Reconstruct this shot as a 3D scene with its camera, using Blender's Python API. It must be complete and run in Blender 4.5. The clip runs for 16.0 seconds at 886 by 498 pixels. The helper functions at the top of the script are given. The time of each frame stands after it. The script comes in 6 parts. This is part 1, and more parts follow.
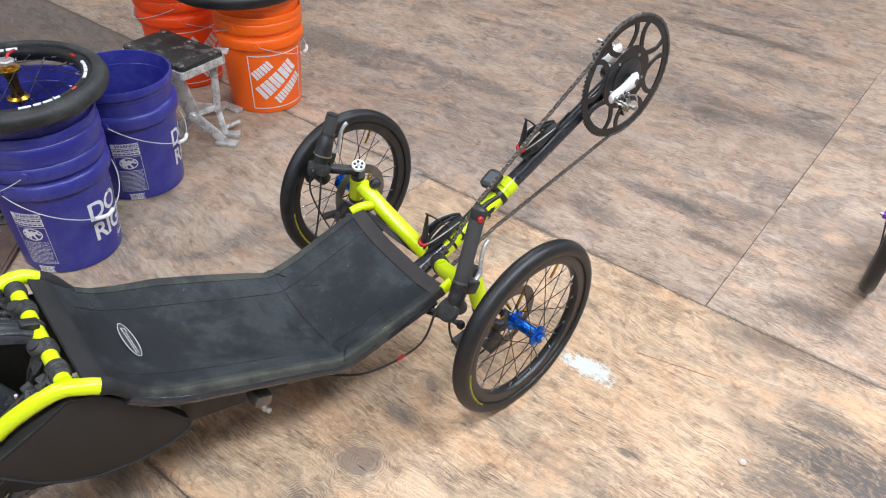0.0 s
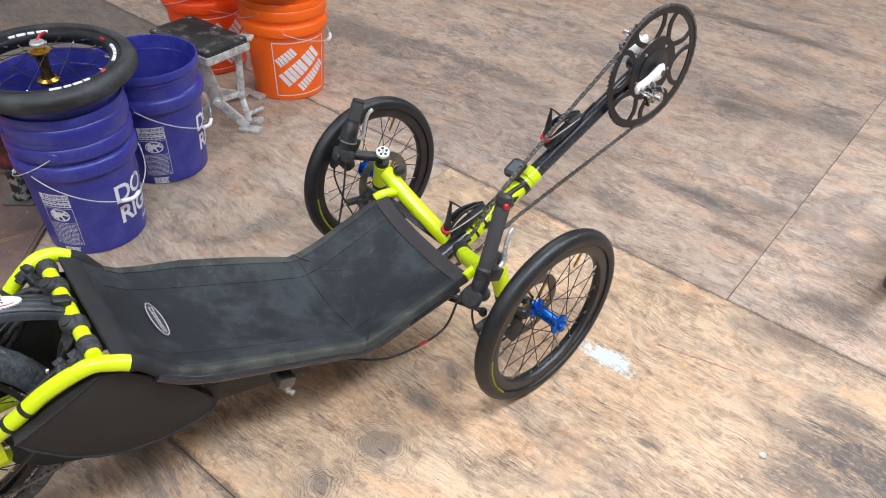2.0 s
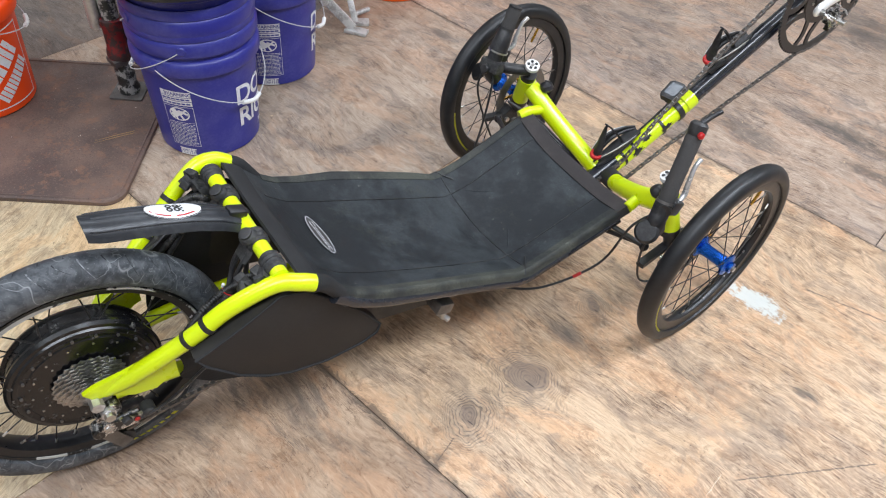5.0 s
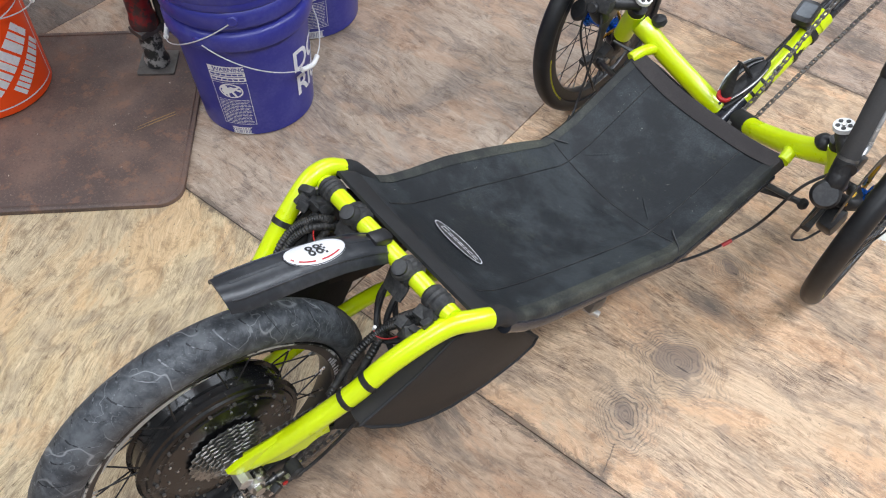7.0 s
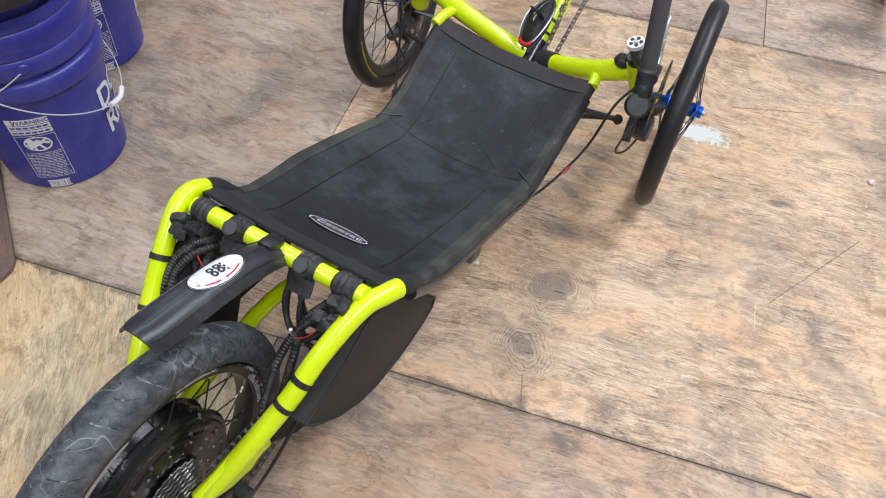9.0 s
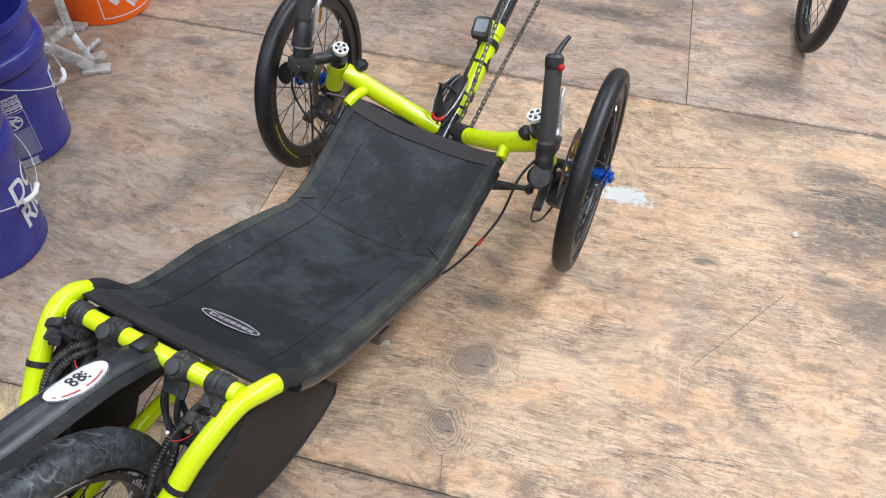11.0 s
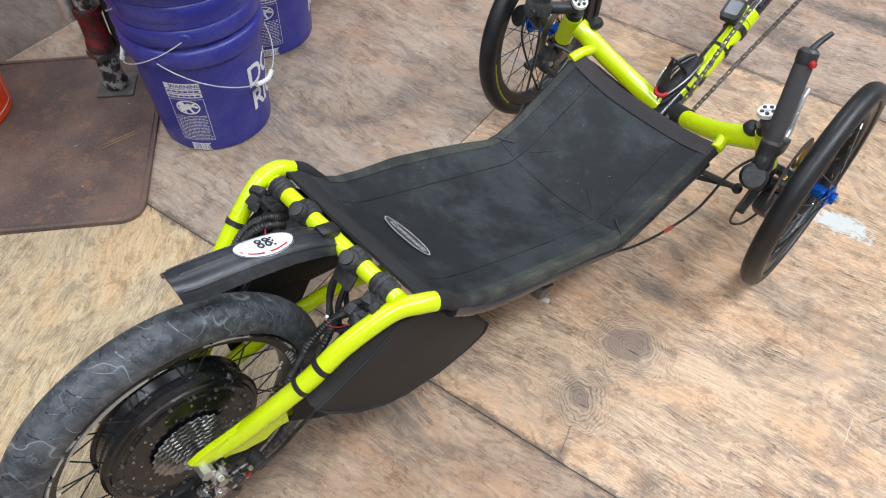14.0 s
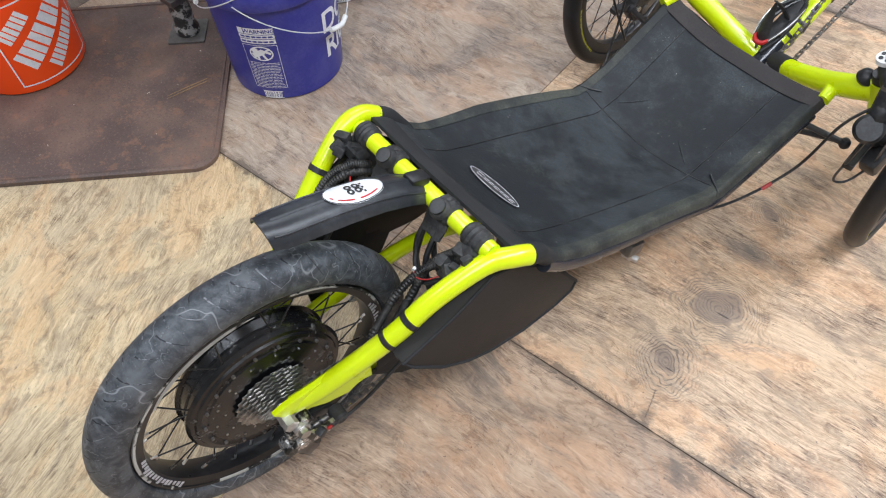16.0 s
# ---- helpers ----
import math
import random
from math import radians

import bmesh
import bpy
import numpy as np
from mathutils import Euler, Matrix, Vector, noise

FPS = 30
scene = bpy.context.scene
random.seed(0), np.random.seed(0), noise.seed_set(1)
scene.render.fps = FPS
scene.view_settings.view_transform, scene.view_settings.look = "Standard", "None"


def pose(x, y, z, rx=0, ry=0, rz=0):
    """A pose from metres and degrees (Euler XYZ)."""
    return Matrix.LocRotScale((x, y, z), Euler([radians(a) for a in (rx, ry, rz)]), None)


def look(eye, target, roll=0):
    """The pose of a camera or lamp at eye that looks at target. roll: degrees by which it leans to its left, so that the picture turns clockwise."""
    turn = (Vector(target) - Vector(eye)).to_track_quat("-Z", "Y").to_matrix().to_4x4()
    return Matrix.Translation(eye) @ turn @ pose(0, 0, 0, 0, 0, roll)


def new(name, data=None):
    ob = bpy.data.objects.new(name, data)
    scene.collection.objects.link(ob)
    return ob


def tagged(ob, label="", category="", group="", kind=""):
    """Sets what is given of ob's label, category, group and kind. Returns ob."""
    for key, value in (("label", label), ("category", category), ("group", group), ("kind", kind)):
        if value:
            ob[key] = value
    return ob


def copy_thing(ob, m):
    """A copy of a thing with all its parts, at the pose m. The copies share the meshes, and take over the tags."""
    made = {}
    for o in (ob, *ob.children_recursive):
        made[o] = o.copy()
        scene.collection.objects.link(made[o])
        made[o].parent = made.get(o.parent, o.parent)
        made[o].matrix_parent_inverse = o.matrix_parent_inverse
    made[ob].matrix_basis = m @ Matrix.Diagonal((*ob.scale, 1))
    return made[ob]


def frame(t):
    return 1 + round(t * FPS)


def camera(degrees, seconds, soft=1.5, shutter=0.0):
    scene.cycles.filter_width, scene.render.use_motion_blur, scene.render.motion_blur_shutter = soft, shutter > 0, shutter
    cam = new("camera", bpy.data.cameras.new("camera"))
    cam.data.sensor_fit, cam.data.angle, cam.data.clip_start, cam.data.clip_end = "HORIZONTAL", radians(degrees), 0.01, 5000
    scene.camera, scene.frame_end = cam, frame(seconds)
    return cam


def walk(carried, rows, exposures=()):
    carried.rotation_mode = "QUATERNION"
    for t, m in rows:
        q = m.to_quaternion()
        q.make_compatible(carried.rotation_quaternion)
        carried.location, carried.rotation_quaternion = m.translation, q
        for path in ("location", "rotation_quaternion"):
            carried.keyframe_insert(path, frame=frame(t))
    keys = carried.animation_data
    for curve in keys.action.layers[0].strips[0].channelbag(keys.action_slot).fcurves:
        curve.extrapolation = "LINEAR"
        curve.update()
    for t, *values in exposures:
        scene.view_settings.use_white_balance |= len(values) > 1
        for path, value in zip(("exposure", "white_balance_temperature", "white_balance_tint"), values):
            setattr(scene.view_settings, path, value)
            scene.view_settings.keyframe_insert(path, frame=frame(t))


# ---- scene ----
cam = camera(61.7, 16.0, soft=1.1)
PATH = [
    (0, (1.084, -0.094, 1.321), (-0.104, 0.928, 0.078), 2.9),
    (0.5, (1.087, -0.099, 1.321), (-0.102, 0.923, 0.079), 3.0),
    (1, (1.087, -0.111, 1.324), (-0.107, 0.906, 0.082), 3.2),
    (1.5, (1.085, -0.114, 1.317), (-0.115, 0.889, 0.071), 3.3),
    (2, (1.081, -0.12, 1.313), (-0.12, 0.868, 0.055), 3.2),
    (2.5, (1.07, -0.138, 1.311), (-0.121, 0.835, 0.031), 3.4),
    (3, (1.026, -0.159, 1.301), (-0.152, 0.8, 0.0), 3.6),
    (3.5, (0.929, -0.223, 1.265), (-0.213, 0.733, -0.07), 4.8),
    (4, (0.891, -0.273, 1.253), (-0.236, 0.643, -0.123), 7.4),
    (4.2, (0.885, -0.279, 1.251), (-0.243, 0.617, -0.136), 7.8),
    (6.3, (0.677, -0.345, 1.221), (-0.343, 0.449, -0.305), 1.2),
    (6.5, (0.633, -0.354, 1.209), (-0.36, 0.432, -0.339), 1.4),
    (7, (0.497, -0.36, 1.191), (-0.42, 0.426, -0.403), 2.0),
    (7.5, (0.447, -0.384, 1.197), (-0.353, 0.473, -0.423), 2.1),
    (8, (0.439, -0.427, 1.2), (-0.208, 0.56, -0.414), 3.2),
    (8.5, (0.449, -0.457, 1.198), (-0.126, 0.593, -0.404), 4.5),
    (9, (0.455, -0.45, 1.209), (-0.087, 0.627, -0.387), 4.5),
    (9.5, (0.466, -0.432, 1.212), (-0.059, 0.681, -0.364), 4.1),
    (10, (0.484, -0.417, 1.216), (-0.034, 0.732, -0.336), 3.7),
    (10.2, (0.504, -0.407, 1.22), (-0.025, 0.759, -0.317), 3.1),
    (12.3, (0.605, -0.273, 1.241), (-0.101, 0.876, -0.235), 1.3),
    (12.5, (0.597, -0.278, 1.235), (-0.142, 0.844, -0.246), 1.3),
    (13, (0.587, -0.313, 1.231), (-0.226, 0.729, -0.27), 1.5),
    (13.5, (0.584, -0.347, 1.221), (-0.289, 0.611, -0.302), 1.7),
    (14, (0.575, -0.368, 1.204), (-0.34, 0.491, -0.354), 1.3),
    (14.5, (0.56, -0.38, 1.185), (-0.383, 0.403, -0.395), 0.7),
    (15, (0.53, -0.402, 1.167), (-0.431, 0.315, -0.434), -0.3),
    (15.5, (0.513, -0.402, 1.16), (-0.445, 0.285, -0.455), -1.5),
    (16, (0.523, -0.397, 1.158), (-0.413, 0.306, -0.464), -2.5),
]
walk(cam, [(t, look(eye, target, roll)) for t, eye, target, roll in PATH], [(0.0, 0.04), (4.0, 0.0), (7.0, -0.12), (9.5, -0.18), (12.5, -0.10), (16.0, -0.08)])

# ---- world, lamps ----
world = bpy.data.worlds.new("world")
scene.world = world
world.use_nodes = True
world.node_tree.nodes["Background"].inputs[0].default_value = (0.80, 0.88, 1.0, 1)
world.node_tree.nodes["Background"].inputs[1].default_value = 0.02
LAMP_W = 66.0


def ceiling_lamp(x, y, turn, power=LAMP_W):
    data = bpy.data.lights.new("ceiling_lamp", "AREA")
    data.shape, data.size, data.size_y, data.energy = "RECTANGLE", 2.4, 0.6, power
    data.color = (0.90, 0.98, 1.10)
    ob = new("ceiling_lamp", data)
    ob.matrix_world = pose(x, y, 2.93, 0, 0, turn)


for lx, ly, power in ((1.3, -1.3, 66.0), (1.3, 1.3, 90.0), (1.3, 3.9, 60.0), (-1.2, -1.5, 46.0), (-1.6, 2.2, 42.0)):
    ceiling_lamp(lx, ly, 103, power)
scene.view_settings.exposure = 0.0


# ---- node helpers ----
class Nodes:
    """A short way to write node graphs."""

    def __init__(self, name):
        self.mat = bpy.data.materials.new(name)
        self.mat.use_nodes = True
        self.tree = self.mat.node_tree
        self.bsdf = self.tree.nodes["Principled BSDF"]
        self.coord = None

    def add(self, kind):
        return self.tree.nodes.new(kind)

    def put(self, socket, value):
        if isinstance(value, bpy.types.NodeSocket):
            self.tree.links.new(value, socket)
        else:
            socket.default_value = value

    def obj(self):
        if self.coord is None:
            self.coord = self.add("ShaderNodeTexCoord").outputs["Object"]
        return self.coord

    def math(self, op, a, b=0.0, c=0.0, clamp=False):
        n = self.add("ShaderNodeMath")
        n.operation, n.use_clamp = op, clamp
        for s, v in zip(n.inputs, (a, b, c)):
            self.put(s, v)
        return n.outputs[0]

    def mapping(self, scale=(1, 1, 1), rot=0.0, loc=(0, 0, 0)):
        n = self.add("ShaderNodeMapping")
        self.put(n.inputs["Vector"], self.obj())
        n.inputs["Scale"].default_value = scale
        n.inputs["Rotation"].default_value = (0, 0, rot)
        n.inputs["Location"].default_value = loc
        return n.outputs[0]

    def noise(self, scale, detail=4.0, rough=0.6, vec=None, distort=0.0):
        n = self.add("ShaderNodeTexNoise")
        self.put(n.inputs["Vector"], vec if vec is not None else self.obj())
        n.inputs["Scale"].default_value, n.inputs["Detail"].default_value = scale, detail
        n.inputs["Roughness"].default_value, n.inputs["Distortion"].default_value = rough, distort
        return n.outputs[0]

    def step(self, x, lo, hi, a=0.0, b=1.0):
        n = self.add("ShaderNodeMapRange")
        n.interpolation_type = "SMOOTHSTEP"
        for s, v in zip(n.inputs, (x, lo, hi, a, b)):
            self.put(s, v)
        return n.outputs[0]

    def mix(self, fac, a, b, blend="MIX"):
        n = self.add("ShaderNodeMix")
        n.data_type, n.blend_type, n.clamp_factor = "RGBA", blend, True
        self.put(n.inputs[0], fac)
        for s, v in ((n.inputs[6], a), (n.inputs[7], b)):
            self.put(s, (*v, 1) if isinstance(v, tuple) else v)
        return n.outputs[2]

    def bump(self, height, strength, distance=0.002):
        n = self.add("ShaderNodeBump")
        n.inputs["Strength"].default_value, n.inputs["Distance"].default_value = strength, distance
        self.put(n.inputs["Height"], height)
        self.put(self.bsdf.inputs["Normal"], n.outputs[0])

    def done(self, color, rough=0.5, metal=0.0, coat=0.0):
        self.put(self.bsdf.inputs["Base Color"], (*color, 1) if isinstance(color, tuple) else color)
        self.put(self.bsdf.inputs["Roughness"], rough)
        self.put(self.bsdf.inputs["Metallic"], metal)
        self.bsdf.inputs["Coat Weight"].default_value = coat
        return self.mat


def surface(name, color, rough=0.5, metal=0.0, worn=None, amount=0.35, scale=18.0, fine=140.0, bump=0.15, coat=0.0, lo=0.45, hi=0.75):
    """A surface with wear at two scales."""
    n = Nodes(name)
    big, small = n.noise(scale), n.noise(fine, 3.0)
    worn = worn or tuple(min(1.0, c * 1.5 + 0.02) for c in color)
    fac = n.math("MULTIPLY", n.step(n.math("MULTIPLY_ADD", small, 0.35, n.math("MULTIPLY", big, 0.75)), lo, hi), amount)
    col = n.mix(fac, color, worn)
    r = n.math("MULTIPLY_ADD", big, 0.25, rough - 0.12, clamp=True)
    if bump:
        n.bump(small, bump, 0.001)
    return n.done(col, r, metal, coat)


TILT = radians(13.2)


def plywood(name, pale, deep, grey, knots=(), stains_and_darks=(), patches=(), grime=0.5, seed=0.0, grain=1.0, lines=(), turned_by=0.0):
    """Rotary-cut plywood, worn and stained; knots, stained and darker areas and paint marks stand at their places on
    the floor.
    """
    n = Nodes(name)
    rnd = n.add("ShaderNodeObjectInfo").outputs["Random"]
    turn = n.mapping(rot=-TILT)
    lay = n.mapping(rot=-TILT - turned_by)
    shift = n.add("ShaderNodeCombineXYZ")
    for s in shift.inputs[:2]:
        n.put(s, n.math("MULTIPLY", rnd, 7.0))
    add = n.add("ShaderNodeVectorMath")
    n.put(add.inputs[0], lay), n.put(add.inputs[1], shift.outputs[0])

    def wander(scale, amount):
        t = n.add("ShaderNodeTexNoise")
        n.put(t.inputs["Vector"], add.outputs[0])
        t.inputs["Scale"].default_value, t.inputs["Detail"].default_value = scale, 3.0
        half = n.add("ShaderNodeVectorMath")
        half.operation = "SUBTRACT"
        n.put(half.inputs[0], t.outputs["Color"]), n.put(half.inputs[1], (0.5, 0.5, 0.5))
        size = n.add("ShaderNodeVectorMath")
        size.operation = "MULTIPLY"
        n.put(size.inputs[0], half.outputs[0]), n.put(size.inputs[1], (amount * 0.5, amount, 0.0))
        return size.outputs[0]

    bent = add.outputs[0]
    for scale, amount in ((1.6, 0.16), (6.0, 0.035)):
        more = n.add("ShaderNodeVectorMath")
        n.put(more.inputs[0], bent), n.put(more.inputs[1], wander(scale, amount))
        bent = more.outputs[0]

    def stretched(sx, sy):
        m = n.add("ShaderNodeMapping")
        n.put(m.inputs["Vector"], bent)
        m.inputs["Scale"].default_value = (sx, sy, 1)
        m.inputs["Location"].default_value = (seed, seed * 2, 0)
        return m.outputs[0]

    big = n.noise(1.0, 5.0, 0.6, stretched(1.8, 2.6), 0.5)
    mid = n.noise(1.0, 7.0, 0.68, stretched(5.0, 8.5), 0.9)
    hue = n.noise(1.0, 5.0, 0.6, stretched(3.2, 6.5), 1.0)
    dirt = n.noise(1.0, 7.0, 0.72, stretched(2.2, 5.5), 0.9)
    cloud = n.noise(1.0, 6.0, 0.66, stretched(9.0, 13.0), 1.6)
    figure = n.noise(1.0, 3.0, 0.5, stretched(1.2, 6.5), 0.6)
    rings = n.math("MULTIPLY", n.math("SINE", n.math("MULTIPLY", figure, 95.0)), n.step(mid, 0.42, 0.56, 0.1, 1.0))
    fibre = n.noise(1.0, 6.0, 0.74, stretched(16.0, 150.0), 0.5)
    thread = n.noise(1.0, 4.0, 0.75, stretched(34.0, 460.0), 0.3)
    flake = n.noise(1.0, 6.0, 0.75, stretched(30.0, 62.0), 1.4)
    streak = n.noise(1.0, 5.0, 0.7, stretched(11.0, 58.0), 1.6)
    blotch = n.noise(1.0, 5.0, 0.62, stretched(2.6, 3.4), 1.2)
    crack = n.noise(1.0, 5.0, 0.8, stretched(52.0, 700.0), 0.2)
    grit = n.noise(1.0, 4.0, 0.85, stretched(120.0, 240.0), 0.5)
    specks = n.noise(1.0, 3.0, 0.8, stretched(70.0, 95.0))
    wear = n.math("MULTIPLY", n.step(n.noise(1.0, 4.0, 0.6, stretched(3.0, 3.6), 0.8), 0.36, 0.60, 0.30, 1.0), grain)

    def shade(col, fac, amount, tone):
        return n.mix(n.math("MULTIPLY", n.math("MULTIPLY", fac, wear), amount), col, tone, "MULTIPLY")

    dash = n.noise(1.0, 3.0, 0.6, stretched(24.0, 330.0), 0.4)
    bare = n.step(n.noise(1.0, 6.0, 0.62, stretched(4.5, 9.5), 0.8), 0.50, 0.60)
    rough_zone = n.math("MULTIPLY_ADD", bare, -0.70, 1.0)
    light = tuple(min(1, c * 1.22 + 0.03) for c in pale)
    salmon = (pale[0] * 0.98, pale[1] * 0.80, pale[2] * 0.68)
    col = n.mix(n.step(mid, 0.34, 0.62), deep, pale)
    col = n.mix(n.math("MULTIPLY", n.step(big, 0.46, 0.66), 0.50), col, grey)
    col = n.mix(n.math("MULTIPLY", bare, 0.60), col, salmon)
    col = n.mix(n.math("MULTIPLY", n.step(hue, 0.52, 0.66), 0.40), col, (deep[0] * 1.12, deep[1] * 0.96, deep[2] * 0.84))
    col = n.mix(n.math("MULTIPLY", n.step(blotch, 0.52, 0.66), 0.62), col, tuple(c * k for c, k in zip(grey, (0.80, 0.78, 0.78))))
    col = n.mix(n.math("MULTIPLY", n.step(cloud, 0.51, 0.64), 0.55), col, tuple(c * k for c, k in zip(grey, (0.74, 0.70, 0.68))))
    col = shade(col, n.step(rings, 0.2, 1.0), 0.40, (0.60, 0.53, 0.48))
    col = n.mix(n.math("MULTIPLY", n.step(streak, 0.52, 0.62), 0.34), col, (0.66, 0.58, 0.52), "MULTIPLY")
    col = n.mix(n.math("MULTIPLY", n.step(streak, 0.46, 0.34), 0.40), col, light)
    for fac, amount, tone in ((n.step(fibre, 0.51, 0.63), 0.62, (0.50, 0.43, 0.39)), (n.step(thread, 0.52, 0.62), 0.55, (0.54, 0.47, 0.44)),
                              (n.math("MULTIPLY", n.step(dash, 0.555, 0.615), n.step(cloud, 0.44, 0.56, 0.25, 1.0)), 0.85, (0.36, 0.29, 0.26)), (n.step(crack, 0.57, 0.64), 0.80, (0.34, 0.28, 0.26)), (n.step(flake, 0.53, 0.66), 0.45, (0.62, 0.57, 0.54))):
        col = shade(col, n.math("MULTIPLY", fac, rough_zone), amount, tone)
    col = shade(col, n.step(grit, 0.54, 0.62), 0.60, (0.58, 0.53, 0.51))
    col = n.mix(n.math("MULTIPLY", n.math("MULTIPLY", n.step(grit, 0.44, 0.36), wear), 0.40), col, light)
    col = n.mix(n.math("MULTIPLY", n.math("MULTIPLY", n.step(fibre, 0.44, 0.30), wear), 0.40), col, light)
    col = n.mix(n.math("MULTIPLY", n.math("MULTIPLY", n.step(dash, 0.43, 0.36), wear), 0.38), col, light)
    scuff = n.noise(1.0, 8.0, 0.78, stretched(15.0, 26.0), 1.0)
    pit = n.noise(1.0, 5.0, 0.8, stretched(38.0, 50.0), 0.8)
    col = n.mix(n.math("MULTIPLY", n.step(scuff, 0.51, 0.62), 0.62), col, (0.54, 0.48, 0.44), "MULTIPLY")
    col = n.mix(n.math("MULTIPLY", n.step(pit, 0.60, 0.70), 0.55), col, (0.36, 0.30, 0.27), "MULTIPLY")
    col = n.mix(n.math("MULTIPLY", n.step(dirt, 0.53, 0.68), grime), col, (0.105, 0.086, 0.074))
    col = n.mix(n.math("MULTIPLY", n.step(specks, 0.64, 0.71), 0.7), col, (0.05, 0.038, 0.034))
    sep = n.add("ShaderNodeSeparateXYZ")
    n.put(sep.inputs[0], turn)
    wob = n.noise(9.0, 4.0, 0.65)
    fine = n.noise(60.0, 4.0, 0.7)
    height = n.math("MULTIPLY_ADD", fibre, 0.7, n.math("MULTIPLY_ADD", rings, 0.06, n.math("MULTIPLY", flake, 0.5)))

    def far(x, y, sx, sy):
        u, v = x * math.cos(TILT) + y * math.sin(TILT), y * math.cos(TILT) - x * math.sin(TILT)
        dx, dy = n.math("DIVIDE", n.math("SUBTRACT", sep.outputs[0], u), sx), n.math("DIVIDE", n.math("SUBTRACT", sep.outputs[1], v), sy)
        return n.math("SQRT", n.math("ADD", n.math("MULTIPLY", dx, dx), n.math("MULTIPLY", dy, dy)))

    warp, smooth_wob = n.noise(16.0, 2.0, 0.5), n.noise(9.0, 1.5, 0.5)
    seam = n.math("MINIMUM", n.math("ABSOLUTE", n.math("SUBTRACT", sep.outputs[1], V0)), n.math("ABSOLUTE", n.math("SUBTRACT", sep.outputs[1], V0 + SHEET_W)))
    soil = n.math("MULTIPLY", n.step(n.math("MULTIPLY_ADD", n.math("SUBTRACT", flake, 0.5), 0.060, n.math("MULTIPLY_ADD", n.math("SUBTRACT", wob, 0.5), 0.030, seam)), 0.013, 0.001), 0.72)
    col = n.mix(soil, col, (0.095, 0.072, 0.058))
    for x, y, sx, sy, depth in knots:
        d = far(x, y, sx, sy)
        d = n.math("MULTIPLY_ADD", n.math("SUBTRACT", smooth_wob, 0.5), 4.6, d)
        d = n.math("MULTIPLY_ADD", n.math("SUBTRACT", warp, 0.5), 3.4, d)
        wave = n.math("MULTIPLY", n.step(n.math("SINE", n.math("MULTIPLY", d, 17.0)), 0.0, 0.9), n.step(fine, 0.36, 0.56, 0.25, 1.0))
        fade = n.math("MULTIPLY", n.step(d, 5.2, 0.9), n.step(scuff, 0.40, 0.54, 0.35, 1.0))
        col = n.mix(n.math("MULTIPLY", n.step(d, 3.6, 1.0), 0.30), col, (0.40, 0.31, 0.235))
        col = n.mix(n.math("MULTIPLY", n.math("MULTIPLY", wave, fade), depth), col, (0.135, 0.108, 0.088))
        col = n.mix(n.math("MULTIPLY", n.step(d, 1.0, 0.55), 0.60), col, (0.200, 0.155, 0.130))
        col = n.mix(n.math("MULTIPLY", n.step(far(x + 0.012, y - 0.004, sx * 0.55, sy * 0.10), 1.0, 0.5), 0.8), col, (0.06, 0.045, 0.040))
        height = n.math("MULTIPLY_ADD", n.math("MULTIPLY", wave, fade), -0.5, height)
    for x, y, sx, sy, dark in stains_and_darks:
        d = n.math("MULTIPLY_ADD", n.math("SUBTRACT", dirt, 0.5), 3.0, far(x, y, sx, sy))
        d = n.math("MULTIPLY_ADD", n.math("SUBTRACT", fibre, 0.5), 2.4, d)
        d = n.math("MULTIPLY_ADD", n.math("SUBTRACT", scuff, 0.5), 2.6, d)
        col = n.mix(n.math("MULTIPLY", n.math("MULTIPLY", n.step(d, 1.30, 0.30), n.step(flake, 0.36, 0.50, 0.45, 1.0)), dark), col, (0.088, 0.073, 0.064))
    for x0, y0, x1, y1, half, dark in lines:
        along_x, along_y = x1 - x0, y1 - y0
        size = math.hypot(along_x, along_y)
        geo = n.add("ShaderNodeSeparateXYZ")
        n.put(geo.inputs[0], n.obj())
        px, py = n.math("SUBTRACT", geo.outputs[0], (x0 + x1) / 2), n.math("SUBTRACT", geo.outputs[1], (y0 + y1) / 2)
        lengthwise = n.math("ABSOLUTE", n.math("ADD", n.math("MULTIPLY", px, along_x / size), n.math("MULTIPLY", py, along_y / size)))
        across = n.math("ADD", n.math("MULTIPLY", px, -along_y / size), n.math("MULTIPLY", py, along_x / size))
        across = n.math("ABSOLUTE", n.math("MULTIPLY_ADD", n.math("SUBTRACT", fine, 0.5), 0.008, across))
        mark = n.math("MULTIPLY", n.step(across, half, half * 0.3), n.step(lengthwise, size / 2, size / 2 - 0.01))
        col = n.mix(n.math("MULTIPLY", n.math("MULTIPLY", mark, n.step(grit, 0.42, 0.54, 0.3, 1.0)), 0.85), col, (0.09, 0.07, 0.06) if dark else (0.78, 0.66, 0.50))
    for x, y, sx, sy, tone in patches:
        d = n.math("MULTIPLY_ADD", n.math("SUBTRACT", wob, 0.5), 2.4, far(x, y, sx, sy))
        d = n.math("MULTIPLY_ADD", n.math("SUBTRACT", fibre, 0.5), 1.5, d)
        d = n.math("MULTIPLY_ADD", n.math("SUBTRACT", fine, 0.5), 2.6, d)
        d = n.math("MULTIPLY_ADD", n.math("SUBTRACT", grit, 0.5), 2.0, d)
        col = n.mix(n.math("MULTIPLY", n.step(d, 1.15, 0.70), 0.92), col, tone)
    n.bump(height, 0.45, 0.0018)
    return n.done(col, n.step(cloud, 0.3, 0.75, 0.66, 0.46))


